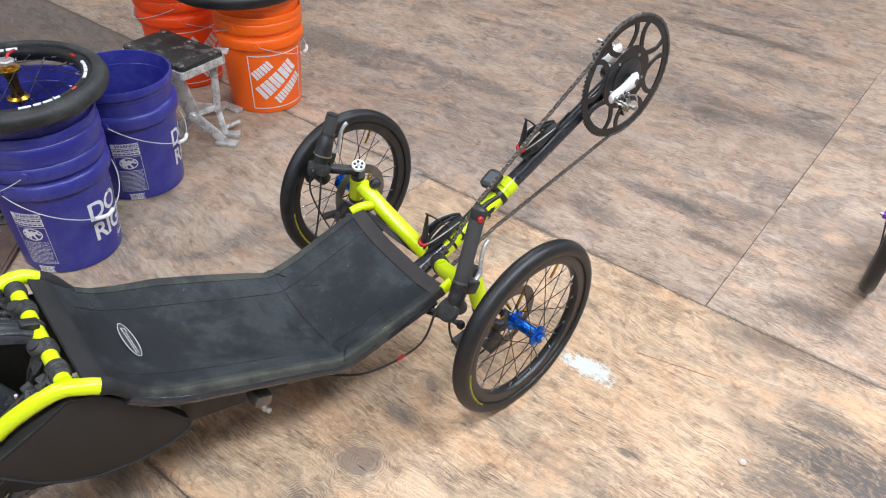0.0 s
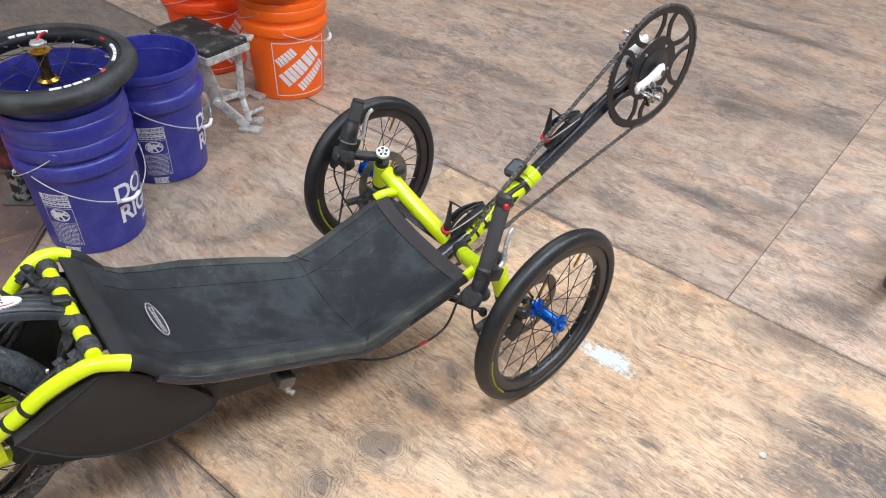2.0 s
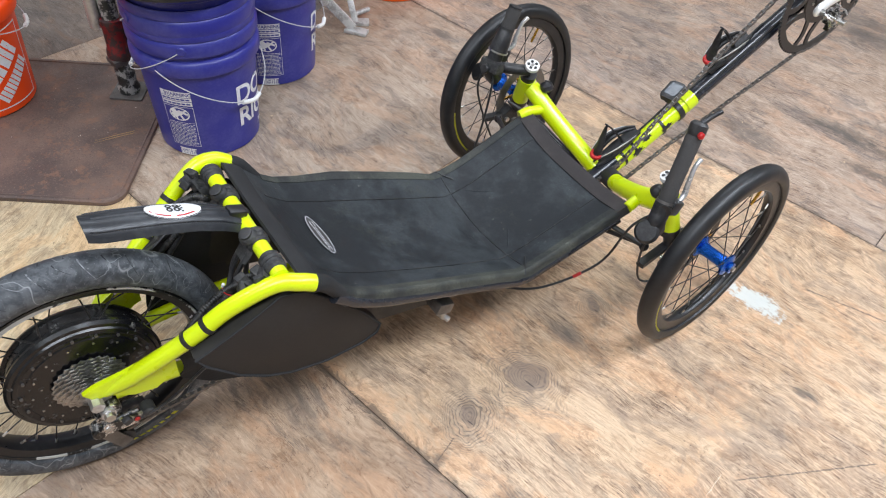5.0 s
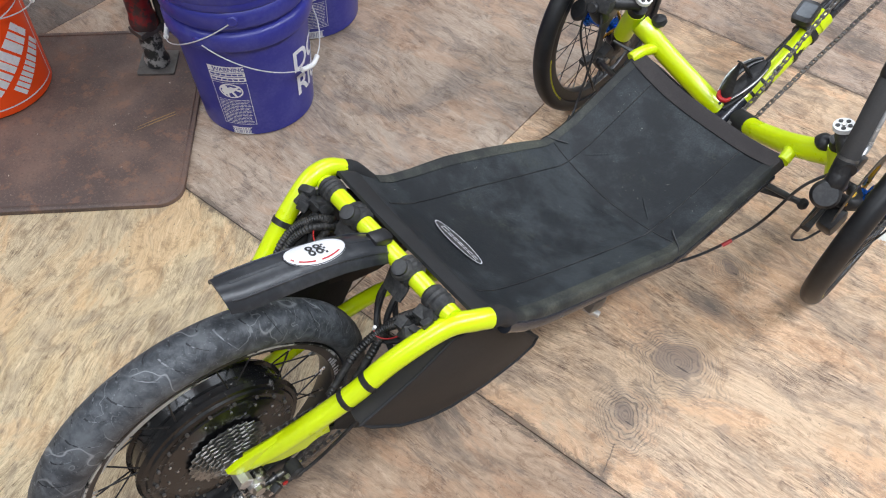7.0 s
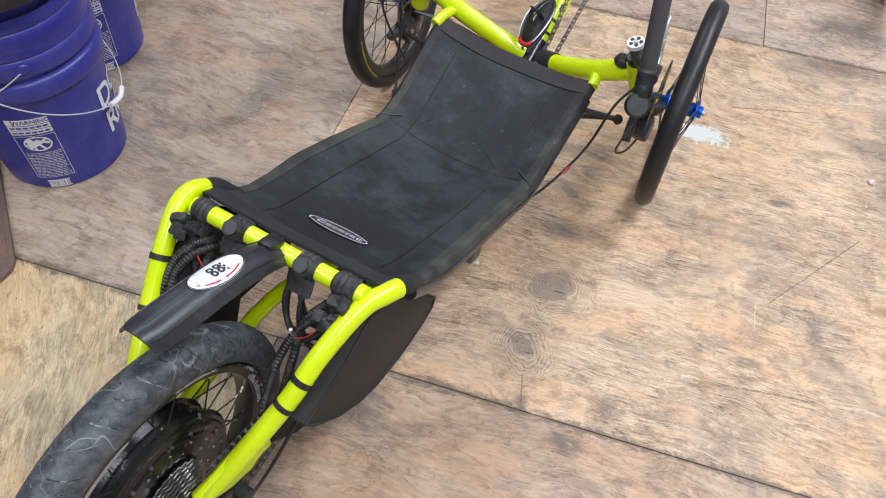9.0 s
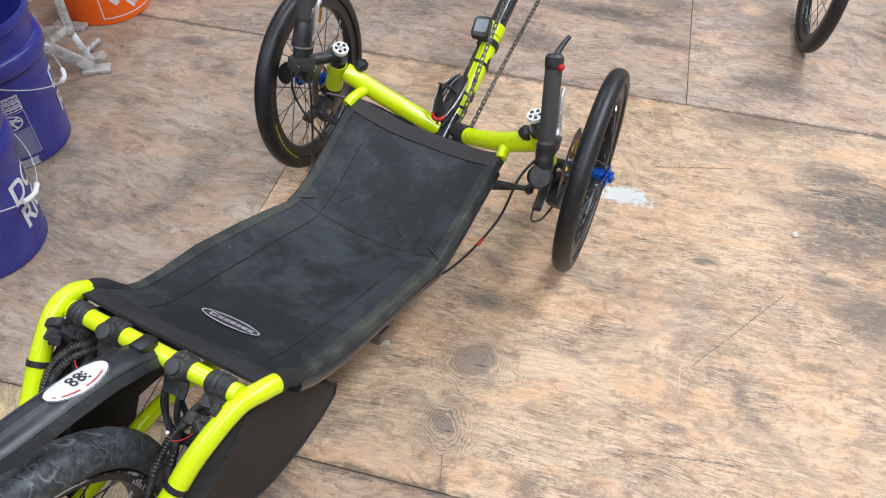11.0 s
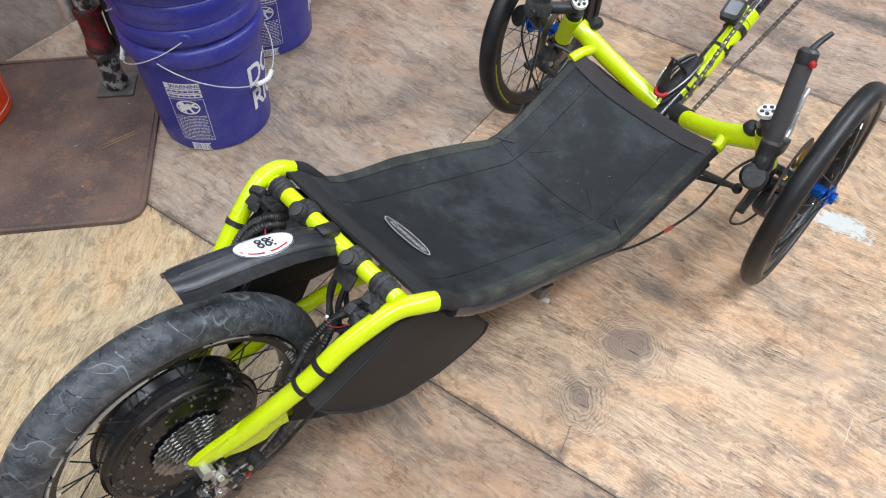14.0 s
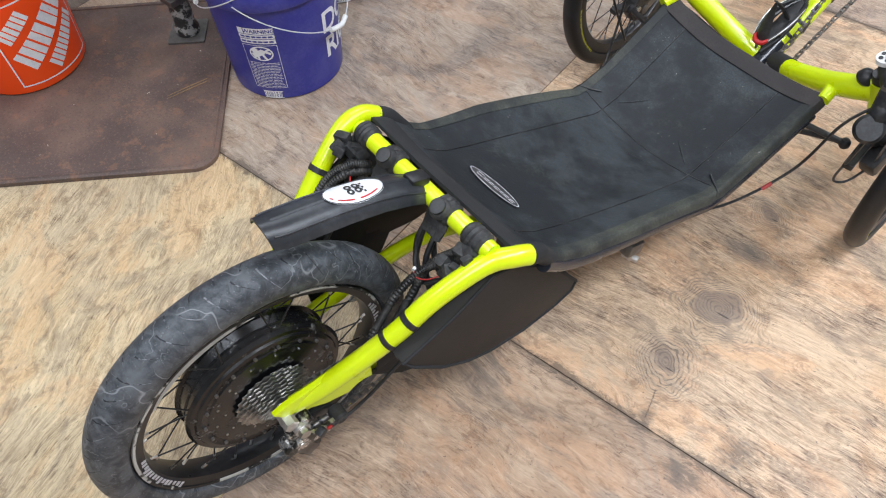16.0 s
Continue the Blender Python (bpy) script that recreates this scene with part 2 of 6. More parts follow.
SHEET_W, SHEET_L, GAP = 1.22, 2.44, 0.0008
V0 = 0.085 * math.cos(TILT) - 0.141 * math.sin(TILT)
KNOTS = [(0.279, 0.400, 0.030, 0.024, 0.85), (0.289, 0.246, 0.020, 0.018, 0.85), (0.207, 0.649, 0.016, 0.014, 0.6), (0.235, 0.548, 0.012, 0.010, 0.6)]
# floor spots that darken the wood; the first two are broad and faint
STAINS_AND_DARKS = [(-0.80, 1.55, 0.55, 0.30, 0.38), (-0.35, 2.35, 0.50, 0.25, 0.35), (0.07, 1.757, 0.13, 0.05, 0.7), (0.28, 1.66, 0.12, 0.028, 0.75), (0.11, 1.75, 0.16, 0.035, 0.75), (0.84, 1.19, 0.20, 0.045, 0.75), (-0.05, 1.49, 0.09, 0.05, 0.6), (0.24, 1.88, 0.15, 0.05, 0.5),
          (0.87, 0.945, 0.05, 0.02, 0.8), (0.61, 0.873, 0.025, 0.010, 0.8), (-0.93, 1.0, 0.035, 0.022, 0.7), (0.43, 0.12, 0.035, 0.022, 0.7),
          (0.25, 0.545, 0.10, 0.022, 0.55), (-0.75, 3.1, 0.3, 0.06, 0.6), (-0.55, 1.18, 0.05, 0.02, 0.5), (0.62, 1.62, 0.10, 0.06, 0.45),
          # the first two below are soft dark areas on the right
          (0.98, 1.25, 0.18, 0.12, 0.9), (0.95, 0.90, 0.10, 0.08, 0.75), (0.466, 0.207, 0.032, 0.030, 0.75), (0.332, 0.150, 0.016, 0.022, 0.7), (0.758, 0.562, 0.016, 0.045, 0.65), (0.876, 0.700, 0.05, 0.015, 0.6), (-0.537, 3.158, 0.35, 0.05, 0.7), (-1.0, 1.75, 0.3, 0.05, 0.5), (0.0, 2.5, 0.4, 0.06, 0.5), (-0.2, 0.35, 0.22, 0.10, 0.35), (0.66, 0.44, 0.03, 0.01, 0.6),
          (0.83, 1.29, 0.13, 0.07, 0.75), (0.89, 1.06, 0.12, 0.09, 0.7), (0.62, 1.42, 0.14, 0.04, 0.55), (0.64, 1.60, 0.12, 0.06, 0.5), (-0.22, 2.36, 0.16, 0.09, 0.5), (-0.31, 2.87, 0.22, 0.08, 0.5),
          (-0.78, 2.33, 0.20, 0.05, 0.45), (-1.55, 1.52, 0.30, 0.12, 0.6)]
PALE_TURN = radians(114.0)
MARKS = [(0.657, 0.589, 0.787, 0.863, 0.0022, True), (0.636, 0.583, 0.652, 0.521, 0.0012, False), (0.310, 0.200, 0.335, 0.140, 0.0018, True), (0.63, 0.369, 0.802, 0.430, 0.0030, True), (0.42, 1.12, 0.60, 1.21, 0.0035, True)]
PATCHES = [(0.388, 0.990, 0.064, 0.028, (0.62, 0.64, 0.60)), (-0.555, 1.175, 0.020, 0.010, (0.36, 0.34, 0.32))]
FLOOR_WOOD = plywood("worn_plywood", (0.70, 0.510, 0.335), (0.55, 0.370, 0.225), (0.41, 0.315, 0.235), KNOTS, STAINS_AND_DARKS, PATCHES, 0.50, lines=MARKS)
FLOOR_MID = plywood("trodden_plywood", (0.59, 0.458, 0.350), (0.455, 0.328, 0.232), (0.305, 0.257, 0.230), (), STAINS_AND_DARKS, PATCHES, 0.72, 11.0, 0.9)
FLOOR_TAN = plywood("tan_plywood", (0.520, 0.402, 0.310), (0.395, 0.286, 0.208), (0.268, 0.228, 0.207), (), STAINS_AND_DARKS, PATCHES, 0.75, 14.0, 1.0)
FLOOR_ORANGE = plywood("orange_plywood", (0.54, 0.390, 0.268), (0.42, 0.280, 0.180), (0.31, 0.245, 0.198), (), STAINS_AND_DARKS, (), 0.7, 2.0, 0.9)
FLOOR_BROWN = plywood("brown_plywood", (0.485, 0.388, 0.300), (0.385, 0.286, 0.207), (0.280, 0.240, 0.208), (), STAINS_AND_DARKS, PATCHES, 0.45, 8.0, 0.55)
FLOOR_PALE = plywood("pale_plywood", (0.69, 0.555, 0.345), (0.56, 0.430, 0.248), (0.45, 0.365, 0.255), (), (), (), 0.22, 3.0, 0.9, turned_by=PALE_TURN)
# much darker tones than the other sheets, used left of U_DARK
FLOOR_DARK = plywood("dark_plywood", (0.24, 0.195, 0.160), (0.17, 0.130, 0.105), (0.13, 0.115, 0.105), (), (), (), 0.7, 5.0, 0.6)
SUBFLOOR = surface("subfloor", (0.075, 0.055, 0.042), 0.9)
WALL = surface("wall_paint", (0.58, 0.60, 0.60), 0.7, scale=2.0, fine=40.0)
CEIL = surface("ceiling_paint", (0.70, 0.72, 0.73), 0.8, scale=2.0, fine=40.0)
YELLOW = surface("neon_paint", (0.66, 0.82, 0.0), 0.30, worn=(0.60, 0.72, 0.01), amount=0.3, scale=12.0, fine=200.0, bump=0.02, coat=0.5)
TYRE = surface("tyre_rubber", (0.0075, 0.0080, 0.0090), 0.44, worn=(0.034, 0.035, 0.038), amount=0.30, scale=22.0, fine=160.0, bump=0.12)
TYRE_DUSTY = surface("dusty_tyre_rubber", (0.016, 0.017, 0.018), 0.55, worn=(0.075, 0.076, 0.075), amount=0.6, scale=22.0, fine=160.0, bump=0.15)
def veined(name):
    """Grey road-worn rubber with pale scuffs and fine chalky veins."""
    n = Nodes(name)
    big, mid, fine = n.noise(14.0, 5.0, 0.65), n.noise(55.0, 5.0, 0.7, distort=0.6), n.noise(230.0, 3.0, 0.75)
    col = n.mix(n.step(mid, 0.36, 0.66), (0.026, 0.030, 0.036), (0.088, 0.096, 0.106))
    col = n.mix(n.math("MULTIPLY", n.step(big, 0.50, 0.66), 0.6), col, (0.125, 0.132, 0.140))
    for scale, width, amount in ((13.0, 0.013, 0.60), (27.0, 0.012, 0.45)):
        ridge = n.math("ABSOLUTE", n.math("SUBTRACT", n.noise(scale, 2.0, 0.5, distort=0.4), 0.5))
        vein = n.math("MULTIPLY", n.step(ridge, width, 0.0), n.step(n.noise(scale * 0.6, 2.0), 0.42, 0.54))
        col = n.mix(n.math("MULTIPLY", vein, amount), col, (0.33, 0.34, 0.35))
    col = n.mix(n.math("MULTIPLY", n.step(fine, 0.60, 0.72), 0.5), col, (0.24, 0.25, 0.26))
    n.bump(n.math("MULTIPLY_ADD", fine, 0.4, mid), 0.35, 0.001)
    return n.done(col, 0.55)


TYRE_GREY = veined("worn_tyre_rubber")
RIM = surface("black_rim", (0.008, 0.008, 0.009), 0.32, 0.0, worn=(0.05, 0.05, 0.05), amount=0.3)
GROOVE = surface("tread_rubber", (0.018, 0.020, 0.024), 0.7, worn=(0.24, 0.25, 0.27), amount=0.8, scale=45.0, lo=0.52, hi=0.62)
WIRE = surface("dark_spoke", (0.03, 0.03, 0.032), 0.35, 0.7, amount=0.2, bump=0)
STEEL = surface("bright_steel", (0.55, 0.54, 0.52), 0.30, 1.0, worn=(0.30, 0.28, 0.26), amount=0.5, scale=40.0)
ALLOY = surface("dusty_alloy", (0.62, 0.61, 0.59), 0.40, 0.75, worn=(0.30, 0.27, 0.24), amount=0.6, scale=25.0)
CAST = surface("dusty_cast_alloy", (0.60, 0.59, 0.57), 0.42, 0.25, worn=(0.26, 0.24, 0.22), amount=0.7, scale=38.0, fine=170.0, lo=0.50, hi=0.66)
DULL = surface("dull_steel", (0.20, 0.19, 0.18), 0.45, 0.8, worn=(0.10, 0.085, 0.075), amount=0.6, scale=30.0)
GOLD = surface("gold_anodised", (0.62, 0.36, 0.06), 0.28, 1.0, amount=0.2, scale=40.0)
BLUE_METAL = surface("blue_anodised", (0.015, 0.13, 0.62), 0.25, 0.9, worn=(0.03, 0.20, 0.75), amount=0.3, scale=40.0)
PURPLE_METAL = surface("purple_paint", (0.16, 0.02, 0.42), 0.25, 0.4, amount=0.3, coat=0.6)
DUSTY_BLACK = surface("dusty_black_rubber", (0.016, 0.016, 0.017), 0.62, worn=(0.10, 0.098, 0.092), amount=0.6, scale=55.0, fine=260.0, bump=0.35)
BLACK = surface("black_plastic", (0.012, 0.012, 0.0135), 0.40, worn=(0.075, 0.074, 0.072), amount=0.45, scale=25.0, fine=180.0)
MOTOR = surface("glossy_black_casing", (0.005, 0.005, 0.0055), 0.24, worn=(0.30, 0.29, 0.27), amount=0.5, scale=60.0, fine=260.0, bump=0.05, lo=0.66, hi=0.72)
SCRAPED = surface("scraped_white", (0.62, 0.61, 0.57), 0.5, worn=(0.05, 0.05, 0.05), amount=1.0, scale=60.0, fine=200.0, lo=0.63, hi=0.68)
RIM_EDGE = surface("scraped_rim_edge", (0.010, 0.010, 0.010), 0.5, worn=(0.45, 0.44, 0.41), amount=1.0, scale=11.0, fine=90.0, lo=0.55, hi=0.60)
COG = surface("cog_steel", (0.42, 0.41, 0.39), 0.30, 0.9, worn=(0.10, 0.09, 0.08), amount=0.7, scale=70.0)
GRIMY_ALLOY = surface("grimy_alloy", (0.66, 0.65, 0.63), 0.28, 0.85, worn=(0.035, 0.032, 0.030), amount=0.95, scale=62.0, fine=220.0, lo=0.50, hi=0.60)
HOSE = surface("dusty_hose", (0.012, 0.012, 0.012), 0.5, worn=(0.11, 0.10, 0.09), amount=0.6, scale=60.0)
BLACK_TUBE = surface("black_tube", (0.017, 0.019, 0.025), 0.24, worn=(0.05, 0.05, 0.055), amount=0.25, scale=20.0, coat=0.3)
FENDER = surface("dusty_black_fender", (0.018, 0.020, 0.024), 0.36, worn=(0.085, 0.090, 0.098), amount=0.5, scale=9.0, fine=120.0)
GRIP = surface("grey_foam", (0.045, 0.043, 0.042), 0.85, amount=0.3, scale=30.0, fine=400.0, bump=0.3)
TAPE = surface("black_tape", (0.018, 0.018, 0.018), 0.55, amount=0.4, scale=50.0, bump=0.4)
PANEL = surface("black_panel", (0.013, 0.0112, 0.0102), 0.65, worn=(0.028, 0.025, 0.023), amount=0.5, scale=6.0, fine=160.0)
HEM_CLOTH = surface("black_hem", (0.012, 0.0125, 0.0135), 0.85, worn=(0.036, 0.036, 0.038), amount=0.5, scale=14.0, fine=300.0, bump=0.3)
DARK_CLOTH = surface("brown_band", (0.026, 0.022, 0.022), 0.85, worn=(0.062, 0.053, 0.052), amount=0.5, scale=14.0, fine=300.0, bump=0.3)
WHITE = surface("white_print", (0.78, 0.78, 0.80), 0.55, worn=(0.45, 0.46, 0.52), amount=0.35, scale=60.0, fine=300.0, bump=0)
WHITE_PART = surface("white_alloy", (0.82, 0.82, 0.80), 0.35, worn=(0.55, 0.53, 0.50), amount=0.3, scale=40.0)
LEVER = surface("polished_lever", (0.74, 0.74, 0.73), 0.25, 0.6, worn=(0.50, 0.49, 0.47), amount=0.3, scale=40.0)
RED = surface("red_plastic", (0.45, 0.015, 0.015), 0.35, amount=0.3)
YELLOW_PRINT = surface("yellow_print", (0.62, 0.60, 0.02), 0.5, bump=0)
BLUE_PAIL = surface("blue_plastic", (0.027, 0.030, 0.250), 0.33, worn=(0.085, 0.092, 0.33), amount=0.5, scale=16.0, fine=150.0, bump=0.05)
RED_ORANGE_PAIL = surface("red_orange_plastic", (0.95, 0.072, 0.003), 0.42, worn=(0.85, 0.10, 0.015), amount=0.35, scale=12.0, fine=150.0, bump=0.05)
ORANGE_PAIL = surface("orange_plastic", (0.98, 0.135, 0.003), 0.36, worn=(0.92, 0.17, 0.015), amount=0.35, scale=12.0, fine=150.0, bump=0.05)
BLACK_TOP = surface("scuffed_black_top", (0.016, 0.015, 0.014), 0.6, worn=(0.20, 0.18, 0.16), amount=0.7, scale=22.0, fine=120.0, lo=0.55, hi=0.72)
DARK_RED = surface("chipped_red", (0.20, 0.010, 0.012), 0.45, worn=(0.03, 0.025, 0.025), amount=0.9, scale=38.0, fine=140.0, lo=0.48, hi=0.60)
BAIL_WIRE = surface("coated_wire", (0.55, 0.55, 0.57), 0.4, worn=(0.35, 0.34, 0.33), amount=0.4, bump=0)
GLASS = surface("dark_screen", (0.085, 0.095, 0.105), 0.18, bump=0)


def woven(name, color, dust):
    """A coarse mesh fabric with dusty patches and pale crumbs caught in it."""
    n = Nodes(name)
    warp, weft = n.noise(1.0, 2.0, 0.5, n.mapping((620.0, 120.0, 120.0))), n.noise(1.0, 2.0, 0.5, n.mapping((120.0, 620.0, 120.0)))
    weave = n.step(n.math("MAXIMUM", warp, weft), 0.48, 0.66)
    big, mid, small = n.noise(4.5, 5.0, 0.62, distort=0.4), n.noise(18.0, 6.0, 0.7), n.noise(420.0, 2.0)
    fac = n.step(n.math("MULTIPLY_ADD", mid, 0.55, n.math("MULTIPLY", big, 0.6)), 0.52, 0.70)
    dusty = n.math("MULTIPLY", fac, n.math("MULTIPLY_ADD", n.step(small, 0.40, 0.62), 0.55, 0.35))
    col = n.mix(dusty, color, dust)
    col = n.mix(n.math("MULTIPLY", weave, 0.16), col, tuple(c * 2.4 for c in color))
    olive = n.math("MULTIPLY", n.step(n.noise(7.0, 4.0, 0.6, n.mapping(loc=(3.1, 1.7, 0.0))), 0.56, 0.68), n.step(n.noise(260.0, 2.0, 0.6), 0.50, 0.58))
    col = n.mix(n.math("MULTIPLY", olive, 0.45), col, (0.060, 0.068, 0.048))
    crumbs = n.math("MULTIPLY", n.step(n.noise(120.0, 3.0, 0.8), 0.665, 0.71), n.step(n.noise(9.0, 3.0), 0.48, 0.60))
    col = n.mix(crumbs, col, (0.20, 0.195, 0.17))
    n.bump(n.math("MULTIPLY_ADD", weave, 0.35, n.math("MULTIPLY", small, 0.6)), 0.5, 0.0010)
    return n.done(col, 0.64)


def rusty(name):
    """Dark rubber with fine rust speckle and pale crumbs."""
    n = Nodes(name)
    big, mid, small, dots = n.noise(3.5, 5.0, 0.6), n.noise(26.0, 5.0, 0.7), n.noise(170.0, 4.0, 0.8), n.noise(75.0, 2.0, 0.6)
    col = n.mix(n.step(big, 0.40, 0.62), (0.095, 0.066, 0.057), (0.170, 0.110, 0.086))
    col = n.mix(n.math("MULTIPLY", n.step(mid, 0.52, 0.66), 0.55), col, (0.25, 0.130, 0.080))
    col = n.mix(n.math("MULTIPLY", n.step(small, 0.54, 0.66), 0.40), col, (0.045, 0.034, 0.030))
    col = n.mix(n.math("MULTIPLY", n.step(small, 0.44, 0.36), 0.45), col, (0.24, 0.165, 0.13))
    col = n.mix(n.step(dots, 0.73, 0.77), col, (0.55, 0.48, 0.40))
    n.bump(n.math("MULTIPLY_ADD", small, 0.5, mid), 0.4, 0.0015)
    return n.done(col, n.step(mid, 0.35, 0.65, 0.42, 0.62))


MAT_RUBBER = rusty("rusty_mat")
CLOTH = woven("black_mesh_cloth", (0.0046, 0.0070, 0.0094), (0.043, 0.052, 0.057))
CLOTH_EDGE = woven("edge_mesh_cloth", (0.0155, 0.0175, 0.0170), (0.080, 0.084, 0.064))


# ---- mesh helpers ----
def V(*p):
    return Vector(p)


def tube(path, r, n=10, bm=None, closed=False, smooth=0):
    """A round tube along points; r is one radius or one for each point; smooth rounds the path that many times finer."""
    bm = bm or bmesh.new()
    pts = [Vector(p) for p in path]
    rs = list(r) if isinstance(r, (list, tuple)) else [r] * len(pts)
    if smooth:
        out, ro = [], []
        for i in range(len(pts) - 1):
            p0, p1, p2, p3 = pts[max(i - 1, 0)], pts[i], pts[i + 1], pts[min(i + 2, len(pts) - 1)]
            for k in range(smooth):
                t = k / smooth
                out.append(0.5 * ((2 * p1) + (p2 - p0) * t + (2 * p0 - 5 * p1 + 4 * p2 - p3) * t * t + (3 * p1 - p0 - 3 * p2 + p3) * t ** 3))
                ro.append(rs[i] * (1 - t) + rs[i + 1] * t)
        pts, rs = out + [pts[-1]], ro + [rs[-1]]
    m = len(pts)
    side, rings = None, []
    for i, p in enumerate(pts):
        a = pts[(i + 1) % m] if (closed or i < m - 1) else p
        b = pts[i - 1] if (closed or i > 0) else p
        d = (a - b).normalized()
        if side is None:
            side = d.orthogonal().normalized()
        side = (side - d * side.dot(d)).normalized()
        up = d.cross(side)
        rings.append([bm.verts.new(p + rs[i] * (math.cos(2 * math.pi * k / n) * side + math.sin(2 * math.pi * k / n) * up)) for k in range(n)])
    for i in range(m if closed else m - 1):
        a, b = rings[i], rings[(i + 1) % m]
        if closed and i == m - 1:
            off = min(range(n), key=lambda o: (a[0].co - b[o].co).length)
            b = b[off:] + b[:off]
        for k in range(n):
            bm.faces.new((a[k], a[(k + 1) % n], b[(k + 1) % n], b[k]))
    if not closed:
        bm.faces.new(rings[0][::-1]), bm.faces.new(rings[-1])
    return bm


def box(sx, sy, sz, m=None, bevel=0.0, bm=None):
    bm = bm or bmesh.new()
    made = bmesh.ops.create_cube(bm, size=1.0, matrix=(m or Matrix()) @ Matrix.Diagonal((sx, sy, sz, 1)))
    if bevel:
        edges = {e for v in made["verts"] for e in v.link_edges}
        bmesh.ops.bevel(bm, geom=list(edges), offset=bevel, segments=2, affect="EDGES", profile=0.6)
    return bm


def lathe(profile, n=48, m=None, bm=None, closed=True):
    """Turns (radius, height) points round z; closed joins the last point to the first."""
    bm = bm or bmesh.new()
    m = m or Matrix()
    rings = [[bm.verts.new(m @ V(r * math.cos(2 * math.pi * k / n), r * math.sin(2 * math.pi * k / n), z)) for k in range(n)] for r, z in profile]
    count = len(rings)
    for i in range(count if closed else count - 1):
        a, b = rings[i], rings[(i + 1) % count]
        for k in range(n):
            bm.faces.new((a[k], a[(k + 1) % n], b[(k + 1) % n], b[k]))
    return bm


def rod(a, b, r, r2=None, n=14, bm=None, bevel=0.0):
    """A solid rod from a to b."""
    a, b = Vector(a), Vector(b)
    d = b - a
    m = Matrix.Translation(a) @ d.to_track_quat("Z", "Y").to_matrix().to_4x4()
    r2 = r if r2 is None else r2
    e = min(bevel, r * 0.5, d.length * 0.4)
    pr = [(0.0001, 0), (r - e, 0), (r, e), (r2, d.length - e), (r2 - e, d.length), (0.0001, d.length)] if e else [(0.0001, 0), (r, 0), (r2, d.length), (0.0001, d.length)]
    return lathe(pr, n, m, bm)


def sheet(rows, thick=0.0, bm=None):
    """A skin through rows of points, with thickness below it."""
    bm = bm or bmesh.new()
    grid = [[bm.verts.new(p) for p in row] for row in rows]
    nr, nc = len(grid), len(grid[0])
    faces = [bm.faces.new((grid[i][k], grid[i][k + 1], grid[i + 1][k + 1], grid[i + 1][k])) for i in range(nr - 1) for k in range(nc - 1)]
    bm.normal_update()
    if thick:
        flip = -1 if sum(f.normal.z for f in faces) < 0 else 1
        low = [[bm.verts.new(v.co - v.normal * thick * flip) for v in row] for row in grid]
        for i in range(nr - 1):
            for k in range(nc - 1):
                bm.faces.new((low[i][k], low[i + 1][k], low[i + 1][k + 1], low[i][k + 1]))
        edge = [(0, k) for k in range(nc)] + [(i, nc - 1) for i in range(1, nr)] + [(nr - 1, k) for k in range(nc - 2, -1, -1)] + [(i, 0) for i in range(nr - 2, 0, -1)]
        for (a, b), (c, d) in zip(edge, edge[1:] + edge[:1]):
            bm.faces.new((grid[a][b], grid[c][d], low[c][d], low[a][b]))
    return bm


def slab(outline, z0, z1, bevel=0.0, m=None, bm=None):
    """A flat piece with the given outline (x, y), from z0 to z1."""
    bm = bm or bmesh.new()
    m = m or Matrix()
    lo, hi = [bm.verts.new(m @ V(x, y, z0)) for x, y in outline], [bm.verts.new(m @ V(x, y, z1)) for x, y in outline]
    n = len(outline)
    top = bm.faces.new(hi)
    bm.faces.new(lo[::-1])
    for k in range(n):
        bm.faces.new((lo[k], lo[(k + 1) % n], hi[(k + 1) % n], hi[k]))
    if bevel:
        bmesh.ops.bevel(bm, geom=list(top.edges), offset=bevel, segments=2, affect="EDGES", profile=0.6)
    return bm


def rounded(w, h, r, n=6):
    pts = []
    for cx, cy, a in ((w / 2 - r, h / 2 - r, 0), (-w / 2 + r, h / 2 - r, 90), (-w / 2 + r, -h / 2 + r, 180), (w / 2 - r, -h / 2 + r, 270)):
        pts += [(cx + r * math.cos(radians(a + 90 * k / n)), cy + r * math.sin(radians(a + 90 * k / n))) for k in range(n + 1)]
    return pts


def finish(name, bm, material, smooth=True):
    bmesh.ops.recalc_face_normals(bm, faces=bm.faces[:])
    me = bpy.data.meshes.new(name)
    bm.to_mesh(me)
    bm.free()
    me.materials.append(material)
    if smooth:
        me.shade_smooth()
        me.set_sharp_from_angle(angle=radians(38))
    return new(name, me)


def thing(name, at, label, category, group="", kind=""):
    """An Empty that holds the parts of one thing; parts are given in world places."""
    ob = new(name)
    ob.empty_display_size = 0.05
    ob.matrix_basis = Matrix.Translation(at)
    return tagged(ob, label, category, group, kind)


def part(name, bm, material, parent, label="", smooth=True):
    ob = finish(name, bm, material, smooth)
    ob.parent = parent
    ob.matrix_parent_inverse = parent.matrix_basis.inverted() if parent.type == "EMPTY" else Matrix()
    return tagged(ob, label) if label else ob


def same_mesh(name, data, parent, m):
    """Another piece on a mesh that is there already."""
    ob = new(name, data)
    ob.parent = parent
    ob.matrix_parent_inverse = parent.matrix_basis.inverted() if parent.type == "EMPTY" else Matrix()
    ob.matrix_basis = m
    return ob


